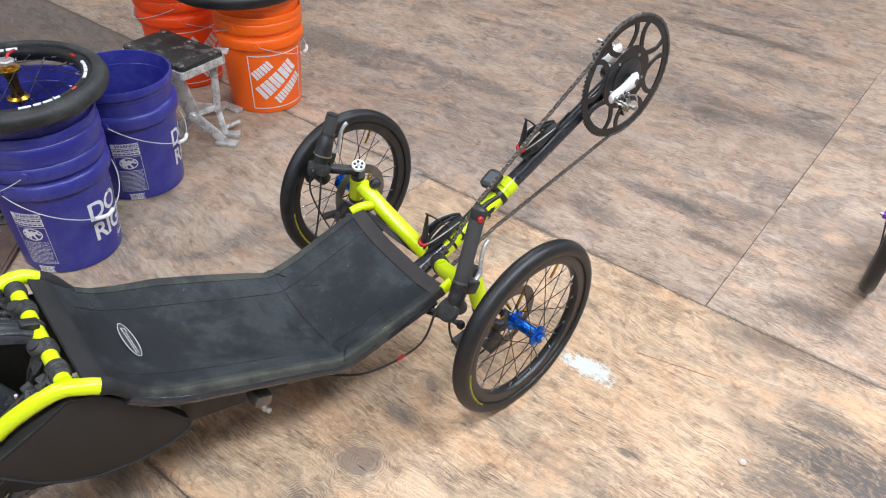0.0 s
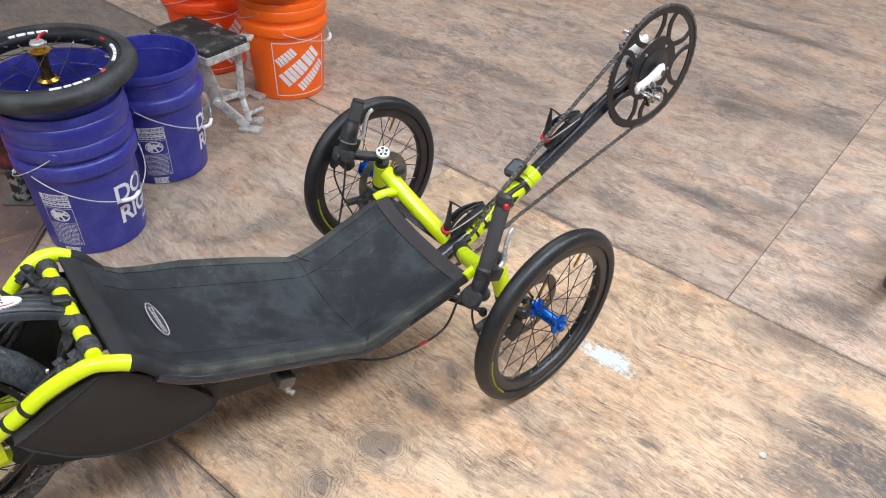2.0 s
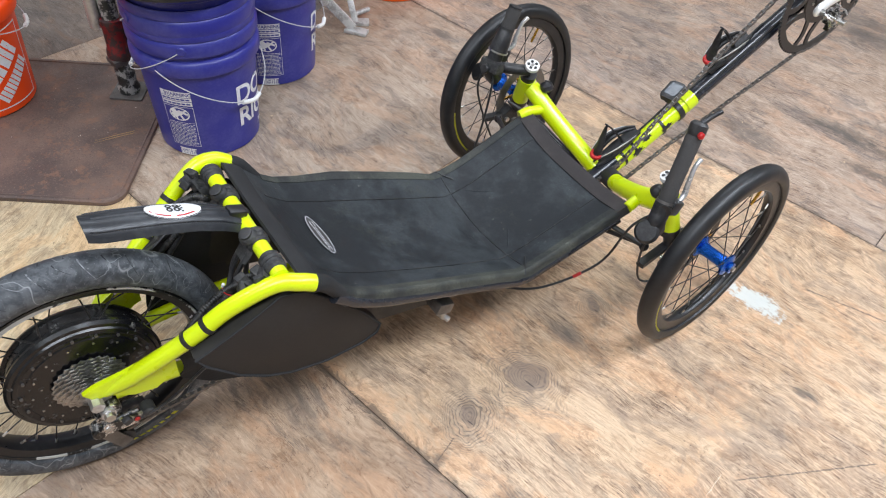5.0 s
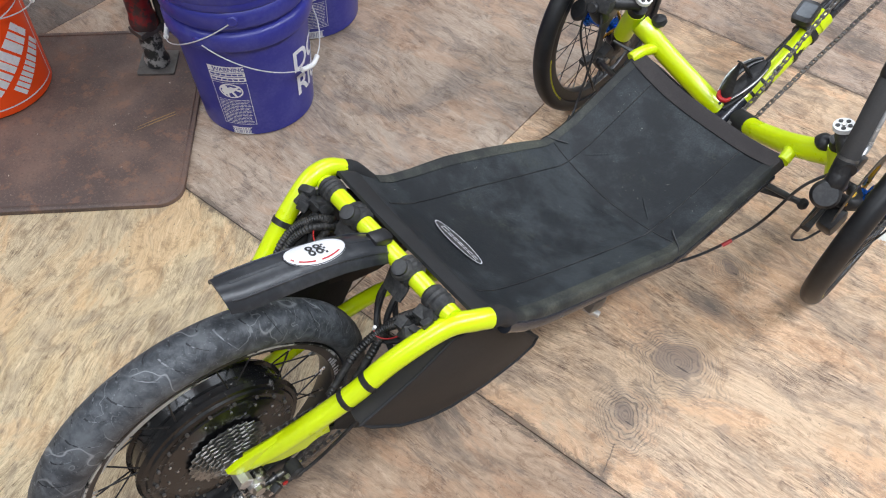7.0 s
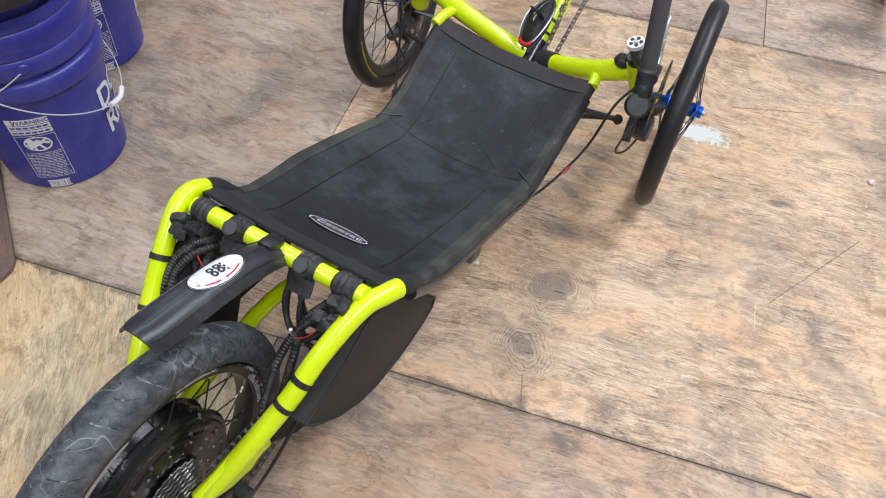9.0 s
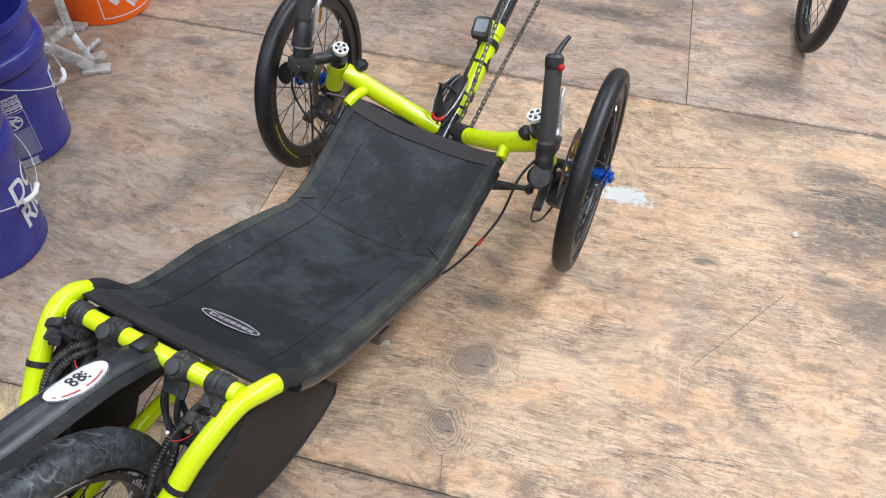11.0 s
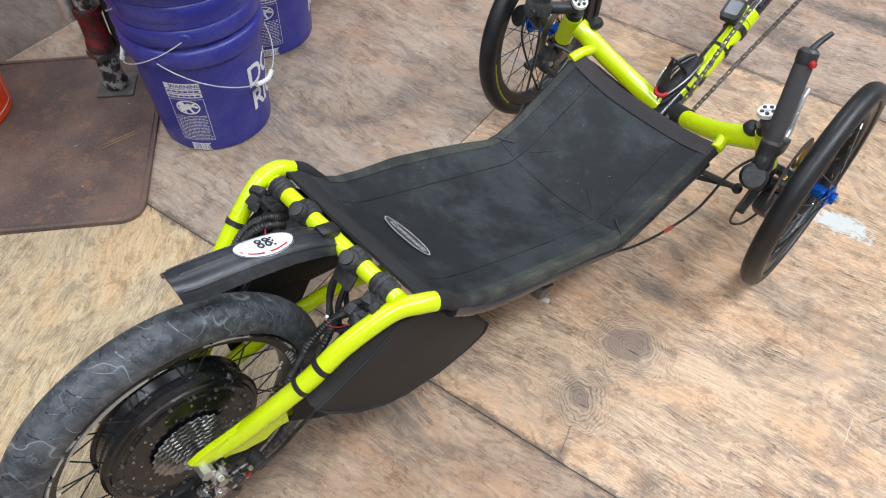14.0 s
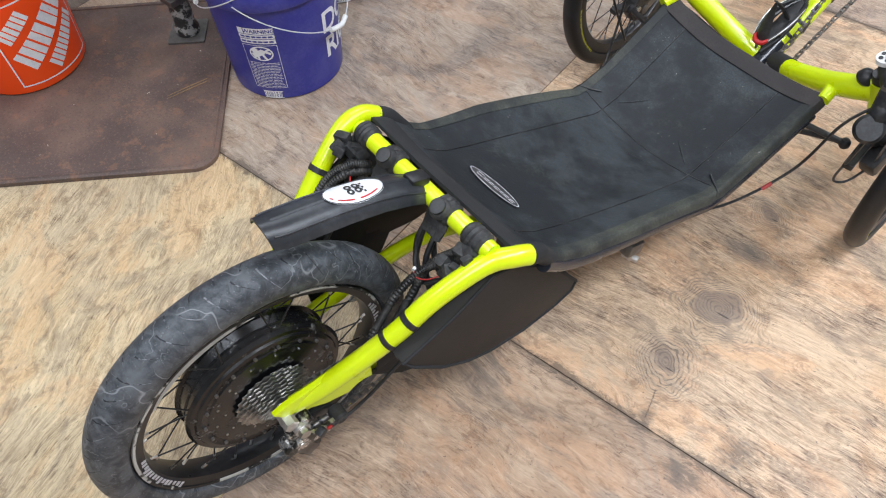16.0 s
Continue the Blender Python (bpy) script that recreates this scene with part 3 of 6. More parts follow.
def letters(text, size, spacing=1.0):
    """A flat mesh of words in the built-in font, as (points, faces), centred."""
    cu = bpy.data.curves.new("words", "FONT")
    cu.body, cu.size, cu.space_character, cu.resolution_u = text, size, spacing, 3
    cu.offset = size * 0.022
    cu.align_x, cu.align_y = "CENTER", "CENTER"
    ob = new("words", cu)
    bpy.context.view_layer.update()
    me = bpy.data.meshes.new_from_object(ob.evaluated_get(bpy.context.evaluated_depsgraph_get()))
    pts, faces = [tuple(v.co[:2]) for v in me.vertices], [tuple(p.vertices) for p in me.polygons]
    bpy.data.objects.remove(ob), bpy.data.curves.remove(cu), bpy.data.meshes.remove(me)
    return pts, faces


def quad_strip(x0, y0, x1, y1, nx=6):
    """A flat bar, cut across so that it can bend, as (points, faces)."""
    pts = [(x0 + (x1 - x0) * i / nx, y) for i in range(nx + 1) for y in (y0, y1)]
    return pts, [(2 * i, 2 * i + 2, 2 * i + 3, 2 * i + 1) for i in range(nx)]


def turned(flat, angle, dx=0.0, dy=0.0):
    c, s = math.cos(radians(angle)), math.sin(radians(angle))
    return [(x * c - y * s + dx, x * s + y * c + dy) for x, y in flat[0]], flat[1]


def oval(a, b, rings=5, n=28):
    """A filled oval with inner rings, so that it can bend, as (points, faces)."""
    pts = [(0.0, 0.0)] + [(a * r / rings * math.cos(2 * math.pi * k / n), b * r / rings * math.sin(2 * math.pi * k / n)) for r in range(1, rings + 1) for k in range(n)]
    faces = [(0, 1 + k, 1 + (k + 1) % n) for k in range(n)]
    for r in range(rings - 1):
        p, q = 1 + r * n, 1 + (r + 1) * n
        faces += [(p + k, q + k, q + (k + 1) % n, p + (k + 1) % n) for k in range(n)]
    return pts, faces


def wrapped(flats, place, bm=None):
    """Lays flat pieces onto a surface by place(u, v)."""
    bm = bm or bmesh.new()
    for pts, faces in flats:
        vs = [bm.verts.new(place(u, v)) for u, v in pts]
        for f in faces:
            try:
                bm.faces.new([vs[i] for i in f])
            except ValueError:
                pass
    return bm


# ---- the room ----
c13, s13 = math.cos(TILT), math.sin(TILT)


def grid_place(u, v):
    return u * c13 - v * s13, u * s13 + v * c13


floor = tagged(finish("floor", box(14, 14, 0.1, pose(0, 1, -0.074, 0, 0, 13.2)), SUBFLOOR, False), "worn plywood sheet floor of a workshop", "floor", kind="structure")
U_TJOINT = 0.424 * c13 + 1.410 * s13
U_LEFT = -0.36 * c13 + 0.62 * s13
U_REAR = -0.0 * c13 - 0.45 * s13


def ply_sheet(u0, row, material, length=SHEET_L, wide=SHEET_W):
    bm = bmesh.new()
    v0 = V0 + row * SHEET_W
    outline = [(u0 + GAP, v0 + GAP), (u0 + length - GAP, v0 + GAP), (u0 + length - GAP, v0 + wide - GAP), (u0 + GAP, v0 + wide - GAP)]
    slab([grid_place(*p) for p in outline], -0.018, 0.0, 0.0010, bm=bm)
    ob = finish("plywood_sheet", bm, material, False)
    ob.parent = floor
    return ob


# added joint: row 0 changes to the dark sheets here
U_DARK = -1.34
for row, start in ((-3, 0.6), (-2, -0.5), (-1, U_REAR), (1, U_TJOINT), (3, 0.9)):
    for k in range(-3, 3):
        u0 = start + k * SHEET_L
        pale = row == -1 and k == -1
        ply_sheet(u0, row, FLOOR_PALE if pale else FLOOR_ORANGE if row == -1 else FLOOR_TAN if row == 1 and k < 0 else FLOOR_MID, wide=2 * SHEET_W if row == 1 else SHEET_W)
ply_sheet(U_LEFT, 0, FLOOR_WOOD), ply_sheet(U_LEFT + SHEET_L, 0, FLOOR_WOOD)
ply_sheet(U_DARK, 0, FLOOR_BROWN, U_LEFT - U_DARK)
ply_sheet(U_DARK - SHEET_L, 0, FLOOR_DARK), ply_sheet(U_DARK - 2 * SHEET_L, 0, FLOOR_DARK)

X0, X1, Y0, Y1, H = -4.2, 4.6, -4.2, 6.2, 3.0
for name, sx, sy, x, y in (("wall_north", X1 - X0 + 0.3, 0.15, (X0 + X1) / 2, Y1), ("wall_south", X1 - X0 + 0.3, 0.15, (X0 + X1) / 2, Y0),
                           ("wall_west", 0.15, Y1 - Y0 - 0.16, X0, (Y0 + Y1) / 2), ("wall_east", 0.15, Y1 - Y0 - 0.16, X1, (Y0 + Y1) / 2)):
    tagged(finish(name, box(sx, sy, H, pose(x, y, H / 2)), WALL, False), "plain painted workshop wall", "wall", kind="structure")
tagged(finish("ceiling", box(X1 - X0 + 0.3, Y1 - Y0 + 0.3, 0.1, pose((X0 + X1) / 2, (Y0 + Y1) / 2, H + 0.052)), CEIL, False), "plain pale ceiling", "ceiling", kind="structure")


# ---- wheels ----
def wheel(parent, name, place, tyre_r, wide, rim_in, spokes, tyre_mat, hub, label, flat=False):
    """A spoked wheel with its axle along local x. Returns the rim, which holds the rest."""
    rot = place @ Matrix.Rotation(math.pi / 2, 4, "Y")
    rim_out = tyre_r - wide * 1.75
    hw = wide * 0.72
    rim = part(name, lathe([(rim_in, -hw * 0.35), (rim_in + 0.004, -hw * 0.8), (rim_out, -hw), (rim_out + 0.004, -hw * 0.9), (rim_out - 0.003, -hw * 0.5),
                            (rim_out - 0.003, hw * 0.5), (rim_out + 0.004, hw * 0.9), (rim_out, hw), (rim_in + 0.004, hw * 0.8), (rim_in, hw * 0.35)], 72, rot), RIM, parent, label)
    prof = []
    for k in range(17):
        a = math.pi * (-0.66 + 1.32 * k / 16)
        prof.append((tyre_r - wide + wide * math.cos(a), wide * 1.02 * math.sin(a)))
    prof += [(rim_out + 0.003, hw * 0.75), (rim_out + 0.003, -hw * 0.75)]
    part("tyre", lathe(prof, 96, rot), tyre_mat, rim)
    if hub:
        flange, half, material = hub
        ring = part("hub", lathe([(0.006, -half - 0.012), (0.011, -half - 0.012), (0.011, -half - 0.002), (flange, -half), (flange, -half + 0.004), (flange * 0.62, -half + 0.009), (0.013, -half * 0.4),
                                  (0.013, half * 0.4), (flange * 0.62, half - 0.009), (flange, half - 0.004), (flange, half), (0.012, half + 0.004), (0.012, half + 0.010), (0.006, half + 0.011)], 28, rot), material, rim)
        part("axle", rod(rot @ V(0, 0, -half - 0.02), rot @ V(0, 0, half + 0.016), 0.0058, bevel=0.001), STEEL, ring)
        for i in range(spokes):
            a = 2 * math.pi * i / spokes
            s = 1 if i % 2 else -1
            lean = 0.9 if (i // 2) % 2 else -0.9
            p = rot @ V(flange * 0.9 * math.cos(a + lean), flange * 0.9 * math.sin(a + lean), s * half * 0.96)
            q = rot @ V((rim_in + 0.001) * math.cos(a), (rim_in + 0.001) * math.sin(a), s * 0.003)
            e = q + (p - q).normalized() * 0.013
            sp = part("spoke", tube([p, e], 0.0010, 6), WIRE, rim)
            part("nipple", tube([e, q], 0.0019, 6), STEEL, sp)
    return rim


def tread(rim, place, tyre_r, wide, count, material):
    """Shallow grooves that cross the tyre, as thin dark strips."""
    rot = place @ Matrix.Rotation(math.pi / 2, 4, "Y")
    bm = bmesh.new()
    for i in range(count):
        a0 = 2 * math.pi * i / count
        for side in (-1, 1):
            prev = None
            for k in range(6):
                b = side * (0.10 + (1.20 if i % 2 else 0.75) * k / 5)
                a = a0 + (0.07 if side > 0 else 0.0) - 0.085 * (k / 5) ** 1.7
                rr = tyre_r - wide + (wide + 0.0006) * math.cos(b)
                zz = (wide * 1.02 + 0.0006) * math.sin(b)
                w = 0.0036 * (1.3 - 0.16 * k)
                pair = [bm.verts.new(rot @ V(rr * math.cos(a + d), rr * math.sin(a + d), zz)) for d in (-w, w)]
                if prev:
                    bm.faces.new((prev[0], prev[1], pair[1], pair[0]))
                prev = pair
    part("tread_groove", bm, material, rim)


def arc_marks(rim, place, r, x, a0, a1, height, count, material, name="marking"):
    """A row of plain bars in place of the maker's lettering on a tyre or rim."""
    rot = place @ Matrix.Rotation(math.pi / 2, 4, "Y")
    bm = bmesh.new()
    rnd = random.Random(count)
    for i in range(count):
        a = a0 + (a1 - a0) * i / count
        w = (a1 - a0) / count * rnd.uniform(0.55, 0.8)
        hgt = height * rnd.uniform(0.55, 1.0)
        vs = [bm.verts.new(rot @ V(rr * math.cos(aa), rr * math.sin(aa), x + dx)) for rr, aa, dx in ((r, a, 0), (r, a + w, 0), (r + hgt, a + w * 1.35, 0), (r + hgt, a + w * 0.35, 0))]
        bm.faces.new(vs)
    bmesh.ops.solidify(bm, geom=bm.faces[:], thickness=0.0006)
    part(name, bm, material, rim)


# ---- the trike ----
trike = thing("recumbent_trike", (0, 0.3, 0), "neon yellow recumbent trike with a black mesh sling seat", "recumbent trike")
TUBE = 0.0138


def mirror(path, about):
    return [(2 * about - x, y, z) for x, y, z in path]


# rear stays with the round bends at the top of the seat
STAY_R = [(0.167, 0.002, 0.412), (0.162, -0.018, 0.420), (0.148, -0.054, 0.421), (0.131, -0.120, 0.389), (0.117, -0.178, 0.344), (0.084, -0.270, 0.274), (0.066, -0.312, 0.245)]
STAY_L = [(-0.153, 0.002, 0.412), (-0.155, -0.022, 0.426), (-0.149, -0.056, 0.427), (-0.140, -0.105, 0.392), (-0.128, -0.155, 0.349), (-0.095, -0.245, 0.284), (-0.050, -0.312, 0.245)]
for side, path in ((1, STAY_R), (-1, STAY_L)):
    stay = part("rear_stay", tube(path, [TUBE] * 5 + [0.0142, 0.0125], 16, smooth=6), YELLOW, trike)
    cx = 0.010 + side * 0.047
    plate = [(-0.343, 0.258), (-0.326, 0.270), (-0.280, 0.286), (-0.235, 0.306), (-0.205, 0.312), (-0.207, 0.246), (-0.221, 0.248), (-0.231, 0.243), (-0.244, 0.229), (-0.252, 0.232), (-0.258, 0.229), (-0.275, 0.228), (-0.292, 0.234), (-0.311, 0.246), (-0.330, 0.240)]
    lean = 0.20 if side > 0 else -0.26
    part("dropout", slab(plate, -0.004, 0.004, 0.0015, Matrix(((lean, 0, 1, cx + side * 0.0135 + lean * 0.33), (1, 0, 0, 0), (0, 1, 0, 0), (0, 0, 0, 1)))), YELLOW, trike)
    low = [(0.010 + side * 0.052, -0.300, 0.226), (0.010 + side * 0.062, -0.18, 0.226), (0.010 + side * 0.066, -0.02, 0.226), (0.010 + side * 0.045, 0.10, 0.200), (0.006, 0.20, 0.165)]
    part("chain_stay", tube(low, 0.0125, 14, smooth=5), YELLOW, trike)
    for k, w in ((3.55, 0.006), (4.05, 0.005)) if side > 0 else ((3.1, 0.006), (4.1, 0.005)):
        a, b = Vector(path[int(k)]), Vector(path[int(k) + 1])
        c, d = a.lerp(b, k % 1), (b - a).normalized()
        part("cable_tie", tube([c - d * w * 0.7, c + d * w * 0.7], TUBE + 0.0016, 16), BLACK, trike)
    x0, z0 = path[0][0], path[0][2]
    part("seat_sleeve", tube([(x0, -0.001, z0), (x0 - side * 0.002, 0.018, z0 - 0.012), (x0 - side * 0.006, 0.040, z0 - 0.045), (x0 - side * 0.007, 0.066, z0 - 0.082), (x0 - side * 0.004, 0.12, z0 - 0.110)], [0.0146, 0.0138, 0.0125, 0.0110, 0.009], 14, smooth=5), HEM_CLOTH, trike)

# cross bar behind the seat
BAR_Y, BAR_Z = -0.040, 0.430
part("cross_bar", tube([(-0.130, BAR_Y, BAR_Z), (0.146, BAR_Y, BAR_Z)], 0.0128, 18), YELLOW, trike)
rng = random.Random(4)
for x, w, r in ((-0.112, 0.028, 0.0165), (-0.052, 0.030, 0.0172), (0.000, 0.014, 0.0155), (0.060, 0.030, 0.0172), (0.118, 0.034, 0.0165)):
    ribs = []
    for k in range(9):
        f = -0.5 + k / 8
        ribs.append((r + (0.0012 if k % 2 else -0.0004) - 0.0030 * abs(2 * f) ** 4, w * f))
    bm = lathe([(0.0122, -w / 2)] + ribs + [(0.0122, w / 2)], 22, pose(x, BAR_Y, BAR_Z, 0, 90, 0))
    clamp = part("bar_clamp", bm, DUSTY_BLACK, trike)
    if w == 0.030:
        a, b = V(x, BAR_Y - 0.010, BAR_Z + 0.010), V(x, BAR_Y - 0.0145, BAR_Z + 0.0195)
        part("clamp_boss", rod(a, b, 0.0150, 0.0130, 22, bevel=0.002), DUSTY_BLACK, clamp)
        part("clamp_button", lathe([(0.0001, 0.0), (0.0060, 0.0), (0.0066, 0.0012), (0.0088, 0.0012), (0.0094, 0.0), (0.0110, 0.0), (0.0104, 0.0030), (0.0070, 0.0036), (0.0001, 0.0030)][::-1], 22, Matrix.Translation(b) @ (b - a).to_track_quat("Z", "Y").to_matrix().to_4x4()), BLACK, clamp)
        part("clamp_flap", sheet([[V(x - 0.017 + 0.034 * u / 4 , BAR_Y - 0.014 - 0.016 * v / 4, BAR_Z - 0.006 - 0.020 * v / 4 + 0.003 * math.sin(2.5 * u + v)) for u in range(5)] for v in range(5)], 0.003), DUSTY_BLACK, clamp)
for x, sgn in ((-0.118, -1), (0.126, 1)):
    for k in range(9):
        c = V(x + rng.uniform(-0.020, 0.014), BAR_Y - 0.012 - rng.uniform(0, 0.035), BAR_Z - 0.004 - rng.uniform(0.0, 0.035))
        part("strap_buckle", box(rng.uniform(0.014, 0.026), rng.uniform(0.012, 0.022), rng.uniform(0.008, 0.014), Matrix.Translation(c) @ pose(0, 0, 0, rng.uniform(0, 90), rng.uniform(0, 90), rng.uniform(0, 90)), 0.002), DUSTY_BLACK, trike)

# inner cloth of the side bags
for side in (1, -1):
    rows = []
    for y, x, top, low in ((-0.010, 0.142, 0.385, 0.205), (-0.060, 0.122, 0.372, 0.190), (-0.110, 0.105, 0.345, 0.185), (-0.160, 0.093, 0.312, 0.195), (-0.200, 0.086, 0.288, 0.215)):
        off = 0.011 + side * x
        rows.append([(off + side * 0.006 * math.sin(7 * k / 6 + 40 * y) - side * 0.012 * (k / 6), y + 0.004 * math.sin(k), top + (low - top) * k / 6) for k in range(7)])
    part("bag_lining", sheet([[V(*p) for p in row] for row in rows], 0.003), HEM_CLOTH, trike, "creased black cloth bag lining")

# wires and ribbed hoses behind the seat
WIRES = [[(0.116, -0.055, 0.398), (0.096, -0.076, 0.388), (0.076, -0.100, 0.368), (0.070, -0.140, 0.338), (0.080, -0.190, 0.300)],
         [(0.062, -0.048, 0.42), (0.055, -0.060, 0.380), (0.075, -0.070, 0.345), (0.110, -0.066, 0.36)],
         [(0.045, -0.048, 0.425), (0.040, -0.075, 0.380), (0.060, -0.090, 0.340), (0.095, -0.080, 0.34)],
         [(0.064, -0.052, 0.42), (0.070, -0.085, 0.375), (0.090, -0.095, 0.335), (0.120, -0.09, 0.34)],
         [(-0.080, -0.060, 0.412), (-0.102, -0.082, 0.408), (-0.120, -0.112, 0.384), (-0.118, -0.155, 0.342), (-0.10, -0.20, 0.28)],
         [(-0.090, -0.055, 0.40), (-0.085, -0.095, 0.375), (-0.098, -0.135, 0.335), (-0.108, -0.18, 0.29)],
         [(-0.070, -0.052, 0.405), (-0.100, -0.095, 0.398), (-0.112, -0.130, 0.362), (-0.098, -0.190, 0.30)],
         [(-0.105, -0.050, 0.41), (-0.112, -0.075, 0.39), (-0.092, -0.105, 0.36), (-0.085, -0.15, 0.31)],
         [(0.100, -0.060, 0.402), (0.078, -0.086, 0.372), (0.086, -0.125, 0.345), (0.095, -0.175, 0.30)],
         [(0.035, -0.046, 0.42), (0.048, -0.085, 0.362), (0.082, -0.100, 0.352), (0.112, -0.072, 0.372)]]
def bend(path, t):
    """A point on a smooth curve through the path."""
    k = min(int(t), len(path) - 2)
    u = t - k
    p0, p1, p2, p3 = (Vector(path[min(max(k + d, 0), len(path) - 1)]) for d in (-1, 0, 1, 2))
    return 0.5 * (2 * p1 + (p2 - p0) * u + (2 * p0 - 5 * p1 + 4 * p2 - p3) * u * u + (3 * p1 - p0 - 3 * p2 + p3) * u ** 3)


for i, w in enumerate(WIRES):
    ribbed = i in (0, 4, 5, 6, 8)
    if ribbed:
        fine = []
        for k in range(len(w) - 1):
            for j in range(22):
                fine.append(bend(w, k + j / 22))
        part("ribbed_hose", tube(fine, [0.0064 if k % 2 else 0.0053 for k in range(len(fine))], 10), HOSE, trike)
    else:
        part("cable", tube(w, 0.0042, 8, smooth=8), BLACK, trike)
for lead_path in ([(-0.105, -0.074, 0.402), (-0.086, -0.092, 0.401), (-0.064, -0.100, 0.400), (-0.044, -0.096, 0.404)], [(0.100, -0.085, 0.372), (0.090, -0.100, 0.366), (0.078, -0.108, 0.366), (0.070, -0.106, 0.371)]):
    lead = part("red_lead", tube(lead_path, 0.0010, 6, smooth=6), RED, trike)
    tip = Vector(lead_path[-1])
    part("lead_tip", rod(tip, tip + V(0.002, 0.001, 0.006), 0.0024), WHITE_PART, lead)


# sling seat: edge and middle heights along the trike
def along(table, y):
    ys = [r[0] for r in table]
    y = min(max(y, ys[0]), ys[-1])
    for a, b in zip(table, table[1:]):
        if y <= b[0]:
            t = (y - a[0]) / (b[0] - a[0])
            return [p + (q - p) * t for p, q in zip(a, b)][1:]
    return list(table[-1][1:])


# y, left edge x, right edge x, edge height, middle height
SEAT = [(-0.014, -0.146, 0.172, 0.428, 0.424), (0.010, -0.148, 0.172, 0.412, 0.402), (0.040, -0.152, 0.172, 0.380, 0.362), (0.075, -0.157, 0.173, 0.350, 0.333),
        (0.120, -0.162, 0.175, 0.328, 0.308), (0.200, -0.168, 0.177, 0.300, 0.268), (0.300, -0.171, 0.179, 0.262, 0.224), (0.380, -0.169, 0.180, 0.230, 0.194),
        (0.430, -0.166, 0.181, 0.208, 0.178), (0.455, -0.166, 0.181, 0.208, 0.178), (0.500, -0.165, 0.182, 0.219, 0.188), (0.560, -0.171, 0.183, 0.234, 0.206), (0.640, -0.180, 0.184, 0.254, 0.228), (0.705, -0.188, 0.185, 0.268, 0.245)]


def seat_point(y, f, lift=0.0):
    """f from -1 at the left edge to 1 at the right one."""
    xl, xr, ze, zm = along(SEAT, y)
    x = (xl + xr) / 2 + f * (xr - xl) / 2
    skew = 0.012 * -f * max(0.0, (y - 0.3) / 0.4)
    ze += (0.012 if f < 0 else -0.003) * abs(f) * max(0.0, 1 - abs(y - 0.2) / 0.25)
    sag = 1 - abs(f) ** 2.6
    wrap = -0.020 * max(0.0, (abs(f) - 0.93) / 0.07) ** 2
    z = ze + (zm - ze) * sag + wrap + lift
    z += 0.0010 * math.sin(5 * f + 9 * y) * (1 - f * f) + 0.0005 * math.sin(23 * y - 4 * f) * (1 - f * f)
    return V(x, y + skew, z)


ys = [-0.014 + 0.719 * k / 89 for k in range(90)]
fs = [-1 + 2 * k / 48 for k in range(49)]
seat = part("sling_seat", sheet([[seat_point(y, f) for f in fs] for y in ys], 0.004), CLOTH, trike, "dusty black mesh sling seat")
part("front_hem", sheet([[seat_point(y, f, 0.0025) for f in fs] for y in [0.673 + 0.0048 * k for k in range(8)]], 0.006), DARK_CLOTH, seat, "brown-black hem band")
part("rear_hem", sheet([[seat_point(y, f, 0.0022) for f in fs] for y in [-0.0145 + 0.0042 * k for k in range(9)]], 0.005), HEM_CLOTH, seat)
for s in (-1, 1):
    part("edge_binding", sheet([[seat_point(y, s * f, 0.0016) for f in (0.86, 0.9, 0.94, 0.96, 0.98, 1.0)] for y in ys[8:-3]], 0.004), CLOTH_EDGE, seat, "worn ribbed edge cloth")
    pts = [seat_point(y, s * 0.955, -0.021) for y in ys[6:-2]]
    part("side_tube", tube(pts[::4], 0.0115, 12), BLACK_TUBE, trike)
    seam = bmesh.new()
    tube([seat_point(y, s * 0.60, 0.0004) for y in ys[6:-4]], 0.0010, 6, seam)
    part("seam_fold_line", seam, BLACK, seat)
# no stitching here: the fold's shade at the bend, drawn as a thin black tube
for y in (0.445,):
    part("seam_fold_line", tube([seat_point(y + 0.006 * abs(f), f, 0.0005) for f in fs[1:-1]], 0.0008, 6), BLACK, seat)
for f in (-1, 1):
    part("seam_fold_line", tube([seat_point(0.440 + 0.030 * k / 6, f * (0.985 - 0.038 * k), 0.0022) for k in range(7)], 0.0014, 6), BLACK, seat)
for f0, f1, y0, y1 in ((-0.60, -0.30, 0.47, 0.53), (0.52, 0.20, 0.46, 0.50), (-0.1, 0.25, 0.40, 0.42)):
    part("crease", tube([seat_point(y0 + (y1 - y0) * k / 8, f0 + (f1 - f0) * k / 8, -0.0006) for k in range(9)], [0.0004 + 0.0016 * math.sin(math.pi * k / 8) for k in range(9)], 6), CLOTH, seat)

# oval badge on the seat back
def badge_place(u, v):
    return seat_point(0.092 + v, 0.0 + (u - 0.004) / 0.166, 0.0034)


